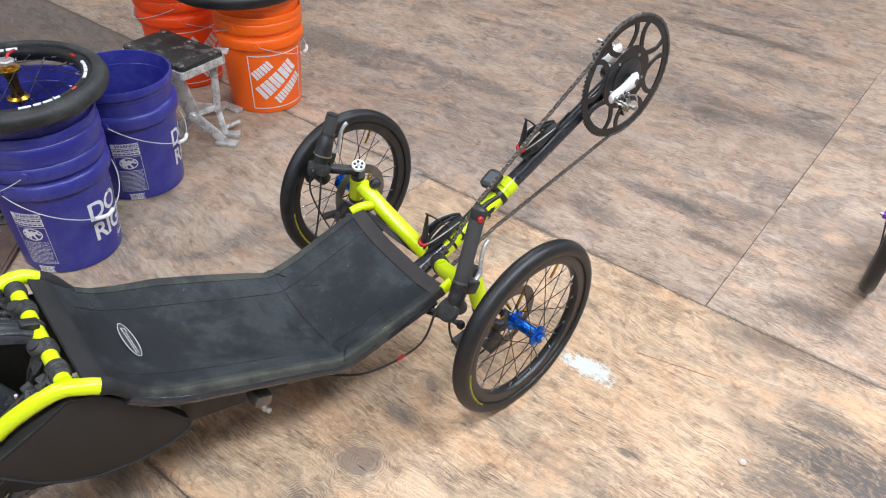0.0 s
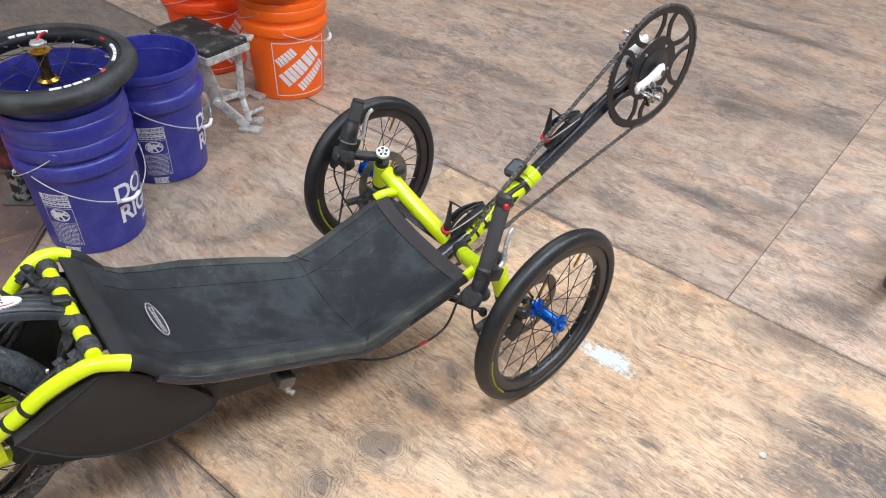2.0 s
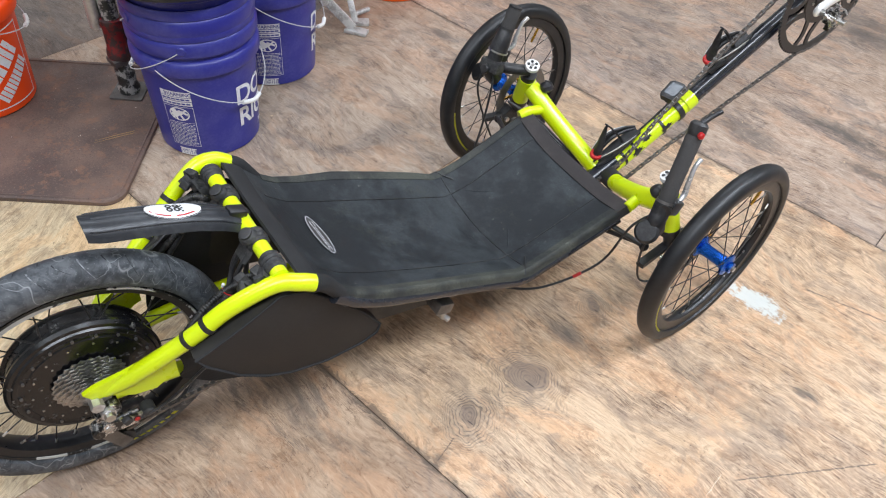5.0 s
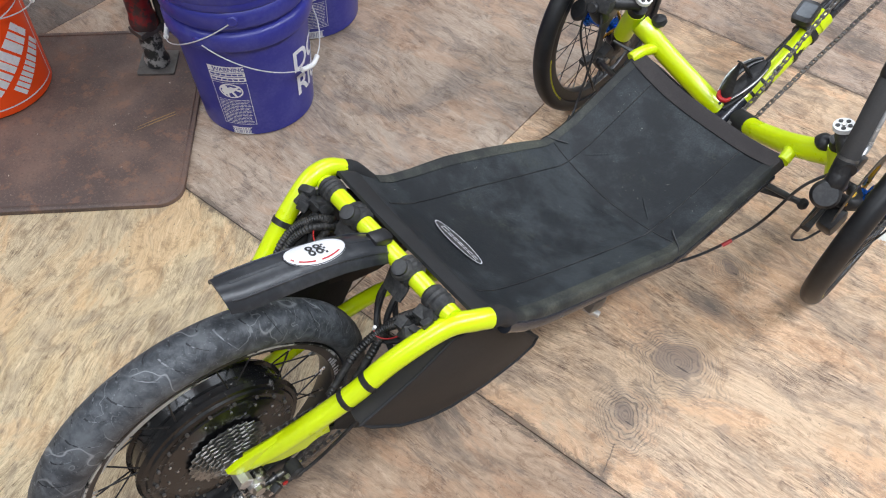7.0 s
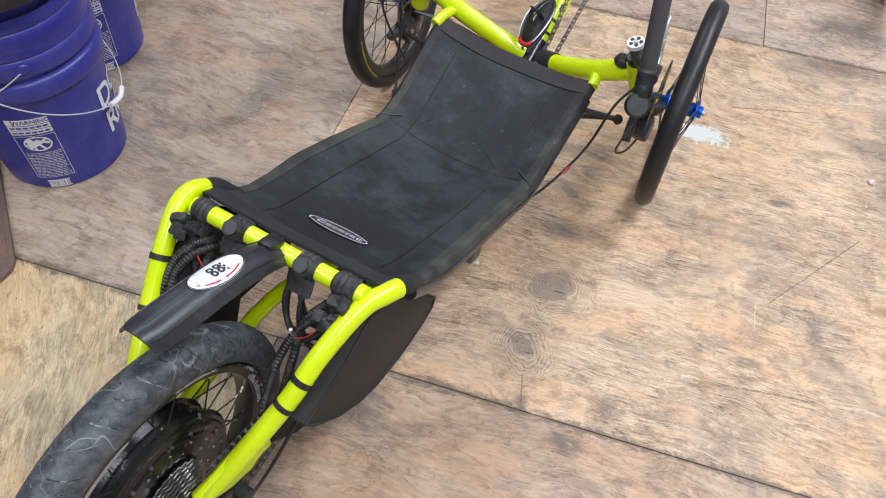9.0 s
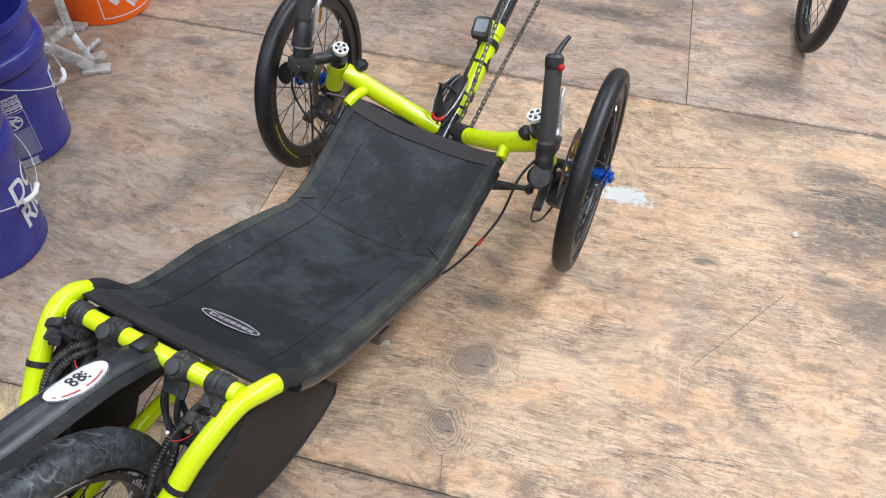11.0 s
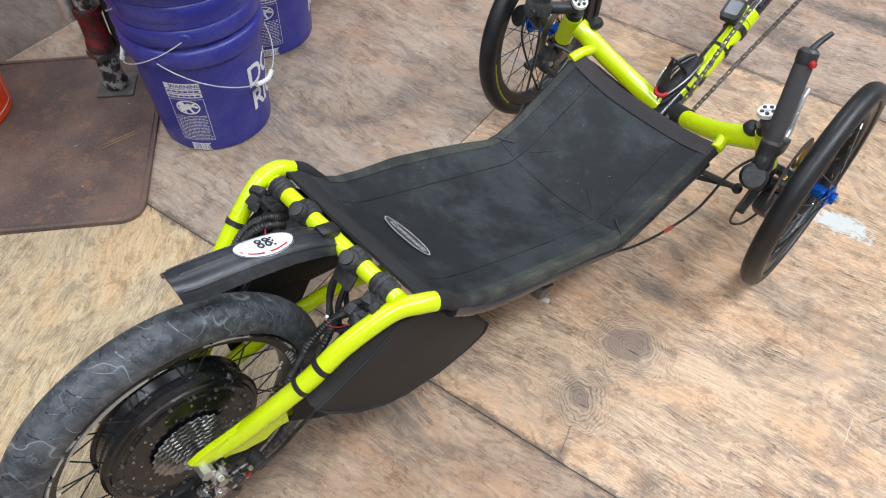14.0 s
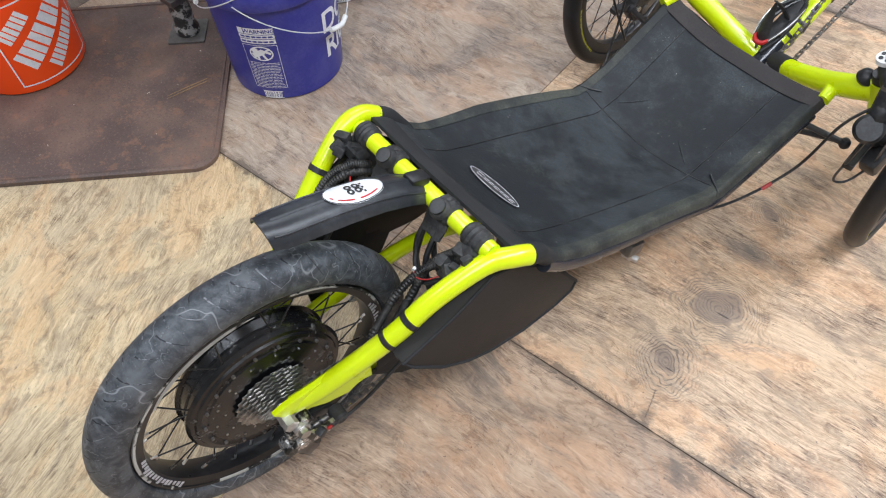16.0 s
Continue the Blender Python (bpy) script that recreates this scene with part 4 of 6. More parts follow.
ell = lambda a, b, n=28: [(a * math.cos(2 * math.pi * k / n), b * math.sin(2 * math.pi * k / n)) for k in range(n)]
BA, BB = 0.0525, 0.0110
ring_pts = ell(BA, BB) + ell(BA - 0.0014, BB - 0.0011)
ring = (ring_pts, [(k, (k + 1) % 28, 28 + (k + 1) % 28, 28 + k) for k in range(28)])
badge = part("badge", wrapped([oval(BA, BB)], lambda u, v: badge_place(u, v) + V(0, 0, -0.0006)), BLACK, seat, "oval black badge with white border")
part("badge_border", wrapped([ring], badge_place), WHITE, badge)
marks = []
for i, w in enumerate((0.013, 0.009, 0.008, 0.010, 0.005, 0.009, 0.009)):
    x0 = -0.0375 + sum((0.013, 0.009, 0.008, 0.010, 0.005, 0.009, 0.009)[:i]) + 0.0028 * i
    hi = 0.0040 if i == 0 else 0.0022
    for v in (-0.0026, hi - 0.0010):
        marks.append(([(x0, v), (x0 + w, v), (x0 + w + 0.0004, v + 0.0012), (x0 + 0.0004, v + 0.0012)], [(0, 1, 2, 3)]))
    marks.append(([(x0, -0.0026), (x0 + 0.0013, -0.0026), (x0 + 0.0025, hi), (x0 + 0.0012, hi)], [(0, 1, 2, 3)]))
part("badge_print", wrapped(marks, badge_place), WHITE, badge)

# side bags under the stays
for s in (1, -1):
    X = lambda x: 0.010 + s * (x - 0.010)
    outline = [(-0.186, 0.328), (-0.150, 0.346), (-0.105, 0.371), (-0.048, 0.401), (-0.010, 0.390), (0.040, 0.340), (0.090, 0.278), (0.123, 0.226), (0.116, 0.208), (0.085, 0.198), (0.020, 0.195), (-0.045, 0.208), (-0.087, 0.228), (-0.130, 0.258), (-0.172, 0.304)]
    mid_y, mid_z = -0.02, 0.295
    bm = bmesh.new()
    skins = []
    for off, k_in in ((0.159, 0.94), (0.157, 1.0), (0.130, 1.0), (0.126, 0.95)):
        skins.append([bm.verts.new(V(X(off - 0.10 * max(0.0, -0.10 - y)), mid_y + (y - mid_y) * k_in, mid_z + (z - mid_z) * k_in)) for y, z in outline])
    bm.faces.new(skins[0]), bm.faces.new(skins[-1][::-1])
    for a, b in zip(skins, skins[1:]):
        for k in range(len(outline)):
            bm.faces.new((a[k], a[(k + 1) % len(outline)], b[(k + 1) % len(outline)], b[k]))
    bag = part("side_bag", bm, PANEL, trike, "flat black side bag")
    rim_line = [V(X(0.158 - 0.10 * max(0.0, -0.10 - y)), y, z) for y, z in outline]
    part("bag_piping", tube(rim_line, 0.0024, 8, closed=True), HEM_CLOTH, bag)
    rows = []
    for k in range(9):
        t = k / 8
        top = V(X(0.140), -0.050, 0.392).lerp(V(X(0.112), -0.188, 0.332), t)
        low = V(X(0.144), -0.045, 0.236).lerp(V(X(0.147), -0.184, 0.322), t)
        rows.append([top.lerp(low, u / 6) + V(s * 0.005 * math.sin(5.0 * t + 2.1 * u), 0.003 * math.sin(3 * u + 4 * t), 0) for u in range(7)])
    part("bag_flap", sheet(rows, 0.003), DUSTY_BLACK, bag, "creased black cloth flap")

# main keel, cross arms and boom
part("keel", tube([(0.006, 0.12, 0.150), (0.003, 0.35, 0.118), (0.0, 0.60, 0.120), (0.0, 0.74, 0.150), (0.0, 0.84, 0.193)], 0.021, 18, smooth=6), BLACK_TUBE, trike)
main = part("main_tube", tube([(0.0, 0.80, 0.165), (-0.002, 0.92, 0.222), (-0.005, 1.055, 0.290)], 0.0215, 20, smooth=4), YELLOW, trike)
ARM_R = [(0.040, 0.795, 0.190), (0.090, 0.768, 0.217), (0.150, 0.742, 0.252), (0.200, 0.726, 0.284), (0.228, 0.722, 0.300), (0.246, 0.720, 0.306)]
ARM_L = [(-0.015, 0.800, 0.180), (-0.080, 0.788, 0.208), (-0.150, 0.768, 0.248), (-0.192, 0.756, 0.276), (-0.218, 0.750, 0.290)]
part("cross_arm", tube(ARM_R, [0.0185, 0.0190, 0.0200, 0.0210, 0.0210, 0.0200], 18, smooth=6), YELLOW, trike)
part("cross_arm", tube(ARM_L, 0.0202, 18, smooth=6), YELLOW, trike)
part("arm_collar", tube([(0.030, 0.800, 0.186), (0.066, 0.781, 0.203)], 0.0215, 18), TAPE, trike)
for s, p in ((1, (0.158, 0.735, 0.248)), (-1, (-0.168, 0.762, 0.258))):
    part("seat_stub", tube([p, (s * 0.174, 0.715, 0.264), (s * 0.178, 0.690, 0.258)], 0.0115, 14, smooth=4), YELLOW, trike)
BOOM0, BOOM1 = V(-0.005, 1.02, 0.272), V(0.0, 1.395, 0.497)
part("boom", tube([BOOM0, BOOM1], 0.0198, 22), BLACK_TUBE, trike)
part("boom_collar", tube([(-0.005, 1.036, 0.282), (-0.005, 1.060, 0.296)], 0.0236, 20), YELLOW, trike)
part("clamp_band", tube([(-0.005, 1.012, 0.268), (-0.005, 1.024, 0.274)], 0.0260, 20), BLACK, trike)
part("bottom_bracket", rod((-0.038, 1.398, 0.500), (0.038, 1.398, 0.500), 0.022, n=22, bevel=0.003), BLACK_TUBE, trike)
for y in (0.86, 0.89, 0.965):
    part("cable_tie", tube([(-0.002, y, 0.193 + (y - 0.86) * 0.49), (-0.002, y + 0.006, 0.196 + (y - 0.86) * 0.49)], 0.0232, 18), BLACK, trike)
rs = random.Random(8)


def on_main(y, turn, lift=0.0005):
    """A point on the skin of the main tube; turn 0 is the top, positive to the right."""
    k = (y - 0.80) / 0.255
    c = V(-0.0 - 0.005 * k, y, 0.165 + 0.125 * k + 0.004 * math.sin(math.pi * k) * -0.4)
    return c + (0.0215 + lift) * (V(1, 0, 0) * math.sin(turn) + V(0, -0.44, 0.898) * math.cos(turn))


for y0, a0, ln, wide in ((0.868, -1.00, 0.020, 0.45), (0.900, -1.25, 0.022, 0.50), (0.930, -0.85, 0.018, 0.45), (0.958, -1.20, 0.022, 0.50), (0.985, -0.80, 0.014, 0.35), (1.005, -1.2, 0.016, 0.5), (0.925, 0.75, 0.011, 0.25), (0.895, 1.35, 0.014, 0.30), (0.975, 1.35, 0.014, 0.30)):
    flame = bmesh.new()
    n_out = 16
    radii = [1.0 + (0.45 if k % 2 else -0.30) * rs.uniform(0.4, 1.0) for k in range(n_out)]
    hub_v = flame.verts.new(on_main(y0, a0, 0.0008))
    loops = []
    for f in (0.35, 0.7, 1.0):
        loops.append([flame.verts.new(on_main(y0 + ln * f * radii[k] * math.cos(2 * math.pi * k / n_out), a0 + wide * f * radii[k] * math.sin(2 * math.pi * k / n_out), 0.0008)) for k in range(n_out)])
    for k in range(n_out):
        flame.faces.new((hub_v, loops[0][k], loops[0][(k + 1) % n_out]))
        for p, q in zip(loops, loops[1:]):
            flame.faces.new((p[k], q[k], q[(k + 1) % n_out], p[(k + 1) % n_out]))
    part("decal", flame, BLACK, main)

# chainring, cranks and pedals
RC = V(0.034, 1.394, 0.508)
RW = pose(*RC, 0, 0, 0) @ Matrix.Rotation(math.pi / 2, 4, "Y")
RR = 0.160
bm = bmesh.new()
teeth = 84
outer, inner, mid = [], [], []
for k in range(teeth * 2):
    a = math.pi * k / teeth
    r = RR + (0.0045 if k % 2 else -0.0015)
    outer.append((r * math.cos(a), r * math.sin(a)))
for k in range(teeth * 2):
    a = math.pi * k / teeth
    inner.append(((RR - 0.018) * math.cos(a), (RR - 0.018) * math.sin(a)))
for z in (-0.002, 0.002):
    vo, vi = [bm.verts.new(RW @ V(x, y, z)) for x, y in outer], [bm.verts.new(RW @ V(x, y, z)) for x, y in inner]
    for k in range(teeth * 2):
        bm.faces.new((vo[k], vo[(k + 1) % (teeth * 2)], vi[(k + 1) % (teeth * 2)], vi[k]))
bm.verts.ensure_lookup_table()
N2 = teeth * 2
for a0, b0 in ((0, 2 * N2), (N2, 3 * N2)):
    for k in range(N2):
        bm.faces.new((bm.verts[a0 + k], bm.verts[b0 + k], bm.verts[b0 + (k + 1) % N2], bm.verts[a0 + (k + 1) % N2]))
ring_part = part("chainring", bm, RIM, trike, "very large black spoked chainring")
for k in range(6):
    a = 2 * math.pi * k / 6 + 0.35
    for d in (-0.15, 0.15):
        p0, p1 = (0.070 * math.cos(a + d * 0.3), 0.070 * math.sin(a + d * 0.3)), ((RR - 0.014) * math.cos(a + d * 2.3), (RR - 0.014) * math.sin(a + d * 2.3))
        pts = []
        for j in range(7):
            t = j / 6
            bend = 0.016 * math.sin(math.pi * t) * (1 if d > 0 else -1)
            x, y = p0[0] + (p1[0] - p0[0]) * t, p0[1] + (p1[1] - p0[1]) * t
            pts.append((x - bend * math.sin(a), y + bend * math.cos(a), 0.0))
        wide = 0.0068
        rows = []
        for j, (x, y, z) in enumerate(pts):
            q = pts[min(j + 1, 6)]
            o = pts[max(j - 1, 0)]
            dx, dy = q[0] - o[0], q[1] - o[1]
            ln = math.hypot(dx, dy)
            rows.append([RW @ V(x - dy / ln * wide, y + dx / ln * wide, 0.0018), RW @ V(x + dy / ln * wide, y - dx / ln * wide, 0.0018)])
        part("ring_arm", sheet(rows, 0.0036), RIM, ring_part)
part("ring_spider", lathe([(0.034, -0.003), (0.083, -0.003), (0.085, 0.0), (0.083, 0.003), (0.034, 0.003)], 40, RW), RIM, ring_part)
part("spider_plate", lathe([(0.010, 0.002), (0.050, 0.002), (0.052, 0.005), (0.046, 0.007), (0.010, 0.008)], 32, RW), BLACK, ring_part)
for k in range(5):
    a = 2 * math.pi * k / 5 + 0.1
    part("ring_bolt", rod(RW @ V(0.062 * math.cos(a), 0.062 * math.sin(a), 0.002), RW @ V(0.062 * math.cos(a), 0.062 * math.sin(a), 0.0060), 0.0038, n=12, bevel=0.001), STEEL, ring_part)


def crank(x, s, ang):
    d = V(0, math.cos(ang), math.sin(ang))
    side = V(0, -d.z, d.y)
    hub0 = V(x, RC.y, RC.z)
    tip = hub0 + d * 0.088 + V(s * 0.012, 0, 0)
    rows = []
    bm = bmesh.new()
    m = 14
    for t, w, h in ((-0.21, 0.006, 0.004), (-0.17, 0.017, 0.008), (0.0, 0.0215, 0.011), (0.2, 0.0185, 0.010), (0.5, 0.0145, 0.008), (0.8, 0.0145, 0.008), (1.0, 0.0165, 0.008), (1.12, 0.012, 0.007), (1.16, 0.005, 0.003)):
        c = hub0.lerp(tip, t)
        rows.append([bm.verts.new(c + side * w * math.cos(2 * math.pi * k / m) + V(h, 0, 0) * math.sin(2 * math.pi * k / m)) for k in range(m)])
    for a, b in zip(rows, rows[1:]):
        for k in range(m):
            bm.faces.new((a[k], a[(k + 1) % m], b[(k + 1) % m], b[k]))
    bm.faces.new(rows[0][::-1]), bm.faces.new(rows[-1])
    arm = part("crank_arm", bm, WHITE_PART, trike, "white crank arm")
    part("crank_cap", rod(hub0 + V(s * 0.006, 0, 0), hub0 + V(s * 0.0115, 0, 0), 0.0085, n=16, bevel=0.001), DULL, arm)
    ax = tip + V(s * 0.012, 0, 0)
    pedal = part("pedal", rod(tip, tip + V(s * 0.070, 0, 0), 0.0065, n=12), STEEL, trike, "small steel clipless pedal")
    bm = bmesh.new()
    for dx, sx, sy, sz, rx in ((0.036, 0.030, 0.036, 0.009, 15), (0.036, 0.014, 0.062, 0.005, 15), (0.022, 0.006, 0.030, 0.012, 10), (0.050, 0.006, 0.034, 0.012, 10), (0.036, 0.038, 0.010, 0.014, 40)):
        box(sx, sy, sz, Matrix.Translation(tip + V(s * dx, 0, 0)) @ pose(0, 0, 0, math.degrees(ang) + 60 + rx, 0, 0), 0.002, bm)
    part("pedal_cage", bm, GRIMY_ALLOY, pedal)
    for e in (-1, 1):
        part("pedal_spring", tube([tip + V(s * 0.022, 0.026 * e, 0.006), tip + V(s * 0.038, 0.034 * e, 0.012), tip + V(s * 0.054, 0.026 * e, 0.006)], 0.0022, 6, smooth=4), STEEL, pedal)


crank(0.058, 1, radians(191))
crank(-0.058, -1, radians(11))


# chain: links along a path
def chain(path):
    pts = [Vector(p) for p in path]
    seg = [(b - a).length for a, b in zip(pts, pts[1:])]
    total, out, s = sum(seg), [], 0.0
    while s < total:
        k, left = 0, s
        while left > seg[k]:
            left -= seg[k]
            k += 1
        out.append((pts[k].lerp(pts[k + 1], left / seg[k]), (pts[k + 1] - pts[k]).normalized()))
        s += 0.0127
    bm = bmesh.new()
    lat = V(1, 0, 0)
    for i, (p, d) in enumerate(out):
        up = d.cross(lat).normalized()
        side = up.cross(d).normalized()
        c = p + d * 0.00635
        m = Matrix(((side.x, d.x, up.x, c.x), (side.y, d.y, up.y, c.y), (side.z, d.z, up.z, c.z), (0, 0, 0, 1)))
        wide = 0.0068 if i % 2 else 0.0044
        for e in (-1, 1):
            box(0.0012, 0.0148, 0.0062, m @ pose(e * wide / 2, 0, 0), 0.0, bm)
        lathe([(0.0001, -0.0042), (0.0036, -0.0042), (0.0036, 0.0042), (0.0001, 0.0042)], 6, m @ pose(0, -0.00635, 0, 0, 90, 0), bm)
    ob = part("chain", bm, DULL, trike, "greasy bicycle chain")
    return ob


arc = [V(RC.x, RC.y + (RR + 0.002) * math.cos(radians(a)), RC.z + (RR + 0.002) * math.sin(radians(a))) for a in range(152, -98, -8)]
low_a = V(0.040, 0.975, 0.222)
chain([(0.022, 0.60, 0.118), (0.026, 0.80, 0.196), (0.028, 0.835, 0.218), (0.030, 0.921, 0.318), (0.032, 1.085, 0.455)] + arc + [low_a, V(0.040, 0.84, 0.165), V(0.036, 0.60, 0.105), V(0.03, 0.30, 0.088)])
chain([(0.048, 0.30, 0.095), (0.060, 0.10, 0.115), (0.062, -0.12, 0.140), (0.060, -0.30, 0.120)])
chain([(0.052, 0.25, 0.150), (0.058, 0.05, 0.190), (0.060, -0.28, 0.262)])

# front wheels with hubs, brake discs, kingpins and grips
FRONT = {1: pose(0.339, 0.791, 0.2118, 0, -0.4, 4.8), -1: pose(-0.335, 0.786, 0.2115, 0, -3.8, 3.9)}
for s, place in FRONT.items():
    w = wheel(trike, "front_wheel", place, 0.2118, 0.0185, 0.158, 28, TYRE, (0.024, 0.034, BLUE_METAL), "small black spoked front wheel")
    for x in ((0.0172, -0.0172)):
        arc_marks(w, place, 0.1835, x * 1.04, 4.70, 5.45, 0.006, 22, YELLOW_PRINT, "tyre_marking")
    rot = place @ Matrix.Rotation(math.pi / 2, 4, "Y")
    dx = -s * 0.047
    disc = part("brake_disc", lathe([(0.056, dx - 0.001), (0.079, dx - 0.001), (0.080, dx), (0.079, dx + 0.001), (0.056, dx + 0.001)], 40, rot), DULL, w)
    for k in range(6):
        a = math.pi * k / 3
        part("disc_arm", tube([rot @ V(0.022 * math.cos(a), 0.022 * math.sin(a), dx), rot @ V(0.058 * math.cos(a + 0.35), 0.058 * math.sin(a + 0.35), dx)], 0.0035, 6), GOLD, disc)
    part("valve_stem", tube([rot @ V(0.158 * math.cos(2.6), 0.158 * math.sin(2.6), 0), rot @ V(0.122 * math.cos(2.6), 0.122 * math.sin(2.6), 0)], 0.003, 8), GOLD, w)
    part("stub_axle", rod(place @ V(-s * 0.030, 0, 0), place @ V(-s * 0.085, 0, 0.0), 0.010, n=14), BLACK, trike)

KING = {1: (V(0.232, 0.705, 0.376), V(0.276, 0.735, 0.205)), -1: (V(-0.218, 0.742, 0.352), V(-0.272, 0.765, 0.195))}
for s, (top, foot) in KING.items():
    d = (foot - top).normalized()
    part("head_tube", tube([top + d * 0.045, top + d * 0.125], 0.0195, 18), YELLOW, trike)
    part("head_spacer", tube([top + d * 0.030, top + d * 0.047], 0.0180, 18), BLACK, trike)
    part("head_spacer", tube([top + d * 0.123, top + d * 0.137], 0.0205, 18), BLACK, trike)
    cap = part("cap", tube([top - d * 0.002, top + d * 0.006], 0.0165, 22), WHITE_PART, trike, "white star-cut steering cap")
    side = d.orthogonal().normalized()
    up = d.cross(side)
    for k in range(5):
        a = 2 * math.pi * k / 5
        c = top - d * 0.0022 + (side * math.cos(a) + up * math.sin(a)) * 0.0095
        part("cap_hole", tube([c - d * 0.0012, c + d * 0.001], 0.0036, 10), BLACK, cap)
    part("cap_bolt", tube([top - d * 0.004, top], 0.0040, 8), STEEL, cap)
    stem = part("stem", tube([top + d * 0.020, top + d * 0.022 + V(s * 0.030, -0.040, 0.004), top + d * 0.024 + V(s * 0.052, -0.072, 0.010)], 0.0125, 14, smooth=4), BLACK, trike)
    part("knuckle", tube([top + d * 0.137, top + d * 0.180], 0.014, 14), BLACK, trike)
    part("knuckle_arm", tube([top + d * 0.165, top + d * 0.17 + V(s * 0.03, 0.02, 0.0), FRONT[s] @ V(-s * 0.055, 0, 0)], 0.013, 12, smooth=4), BLACK, trike)
    part("steering_arm", box(0.018, 0.10, 0.012, Matrix.Translation(top + d * 0.172 + V(0.0, -0.045, 0.0)) @ pose(0, 0, 0, 0, 0, s * 8), 0.003), BLACK, trike)

GRIPS = {1: (V(0.276, 0.652, 0.372), V(0.253, 0.704, 0.490)), -1: (V(-0.258, 0.668, 0.388), V(-0.262, 0.704, 0.480))}
for s, (a, b) in GRIPS.items():
    d = (b - a).normalized()
    bar = part("handlebar", tube([a - d * 0.045, b - d * 0.004], 0.0110, 14), BLACK, trike)
    grip = part("grip", lathe([(0.0115, 0), (0.0140, 0), (0.0150, 0.004), (0.0147, 0.050), (0.0152, (b - a).length - 0.006), (0.0138, (b - a).length), (0.0115, (b - a).length)], 24,
                              Matrix.Translation(a) @ d.to_track_quat("Z", "Y").to_matrix().to_4x4()), GRIP, trike, "grey foam grip")
    if s > 0:
        pod = part("thumb_shifter", lathe([(0.0001, -0.004), (0.0150, -0.004), (0.0165, 0.002), (0.0165, 0.016), (0.012, 0.021), (0.0001, 0.022)], 22, Matrix.Translation(b) @ d.to_track_quat("Z", "Y").to_matrix().to_4x4()), BLACK, trike, "black thumb shifter with red cap")
        part("shifter_lever", tube([b + d * 0.014, b + d * 0.026 + V(0.004, 0.016, 0.0), b + d * 0.030 + V(0.010, 0.036, 0.006)], [0.006, 0.005, 0.004], 10, smooth=4), BLACK, pod)
        part("shifter_cap", rod(b + d * 0.006 + V(0.010, -0.006, 0), b + d * 0.006 + V(0.020, -0.010, 0.001), 0.0062, n=16, bevel=0.002), RED, pod)
    else:
        part("bar_plug", rod(b, b + d * 0.004, 0.0150, n=18, bevel=0.001), BLACK, trike)
        gm = Matrix.Translation(a) @ d.to_track_quat("Z", "Y").to_matrix().to_4x4()
        part("grip_sleeve", lathe([(0.0150, 0.052), (0.0166, 0.050), (0.0205, 0.006), (0.0212, 0.0), (0.0150, 0.0)], 26, gm), BLACK, grip, "glossy black flared sleeve")
        part("sleeve_ring", lathe([(0.0205, -0.001), (0.0226, -0.001), (0.0226, 0.0022), (0.0205, 0.0022)], 26, gm), STEEL, grip, "bright steel ring")
        part("tape_band", lathe([(0.0150, 0.050), (0.0170, 0.050), (0.0168, 0.056), (0.0150, 0.056)], 24, gm), TAPE, grip)
        part("control_block", box(0.050, 0.030, 0.026, Matrix.Translation(a - d * 0.030 + V(0.006, -0.006, 0)) @ pose(0, 0, 0, -20, 0, 14), 0.005), DUSTY_BLACK, trike)
        part("control_knob", rod(a - d * 0.034 + V(0.006, -0.020, 0), a - d * 0.034 + V(0.008, -0.030, 0.004), 0.0105, n=20, bevel=0.002), BLACK, trike)
    collar = part("lever_clamp", tube([a - d * 0.030, a - d * 0.004], 0.0170, 16), BLACK, trike)
    base = a - d * 0.016 + V(s * 0.006, 0.022, 0)
    part("lever_body", box(0.022, 0.034, 0.030, Matrix.Translation(base) @ pose(0, 0, 0, -25, 0, 0), 0.006), BLACK, collar)
    lever = [base + V(0, 0.012, 0.004), base + V(-s * 0.003, 0.028, 0.016), base + V(-s * 0.006, 0.031, 0.040), base + V(-s * 0.010, 0.039, 0.070), base + V(-s * 0.012, 0.052, 0.082)]
    part("brake_lever", tube(lever, [0.0046, 0.0058, 0.0048, 0.0042, 0.0050], 12, smooth=6), LEVER, collar, "polished alloy brake lever")
    part("ring_clamp", tube([a - d * 0.004, a + d * 0.001], 0.0164, 18), DULL, collar)
    foot = a - d * 0.045
    part("bar_elbow", tube([foot + d * 0.02, foot, foot + V(-s * 0.004, 0.016, -0.026)], [0.016, 0.018, 0.016], 14, smooth=4), BLACK, trike)

DISCS = {1: V(0.286, 0.612, 0.322), -1: V(-0.300, 0.655, 0.318)}
for s, c in DISCS.items():
    n_ = V(0.25 * s, -0.75, 0.62).normalized()
    mir = part("bar_end_plate", rod(c - n_ * 0.006, c + n_ * 0.004, 0.0235, 0.0215, 24, bevel=0.003), BLACK, trike, "round black bar-end mirror")
    part("mirror_arm", tube([c - n_ * 0.004, c - n_ * 0.02 + V(0, 0.014, 0.01), (GRIPS[s][0] - (GRIPS[s][1] - GRIPS[s][0]).normalized() * 0.04)], 0.0065, 10, smooth=4), BLACK, mir)

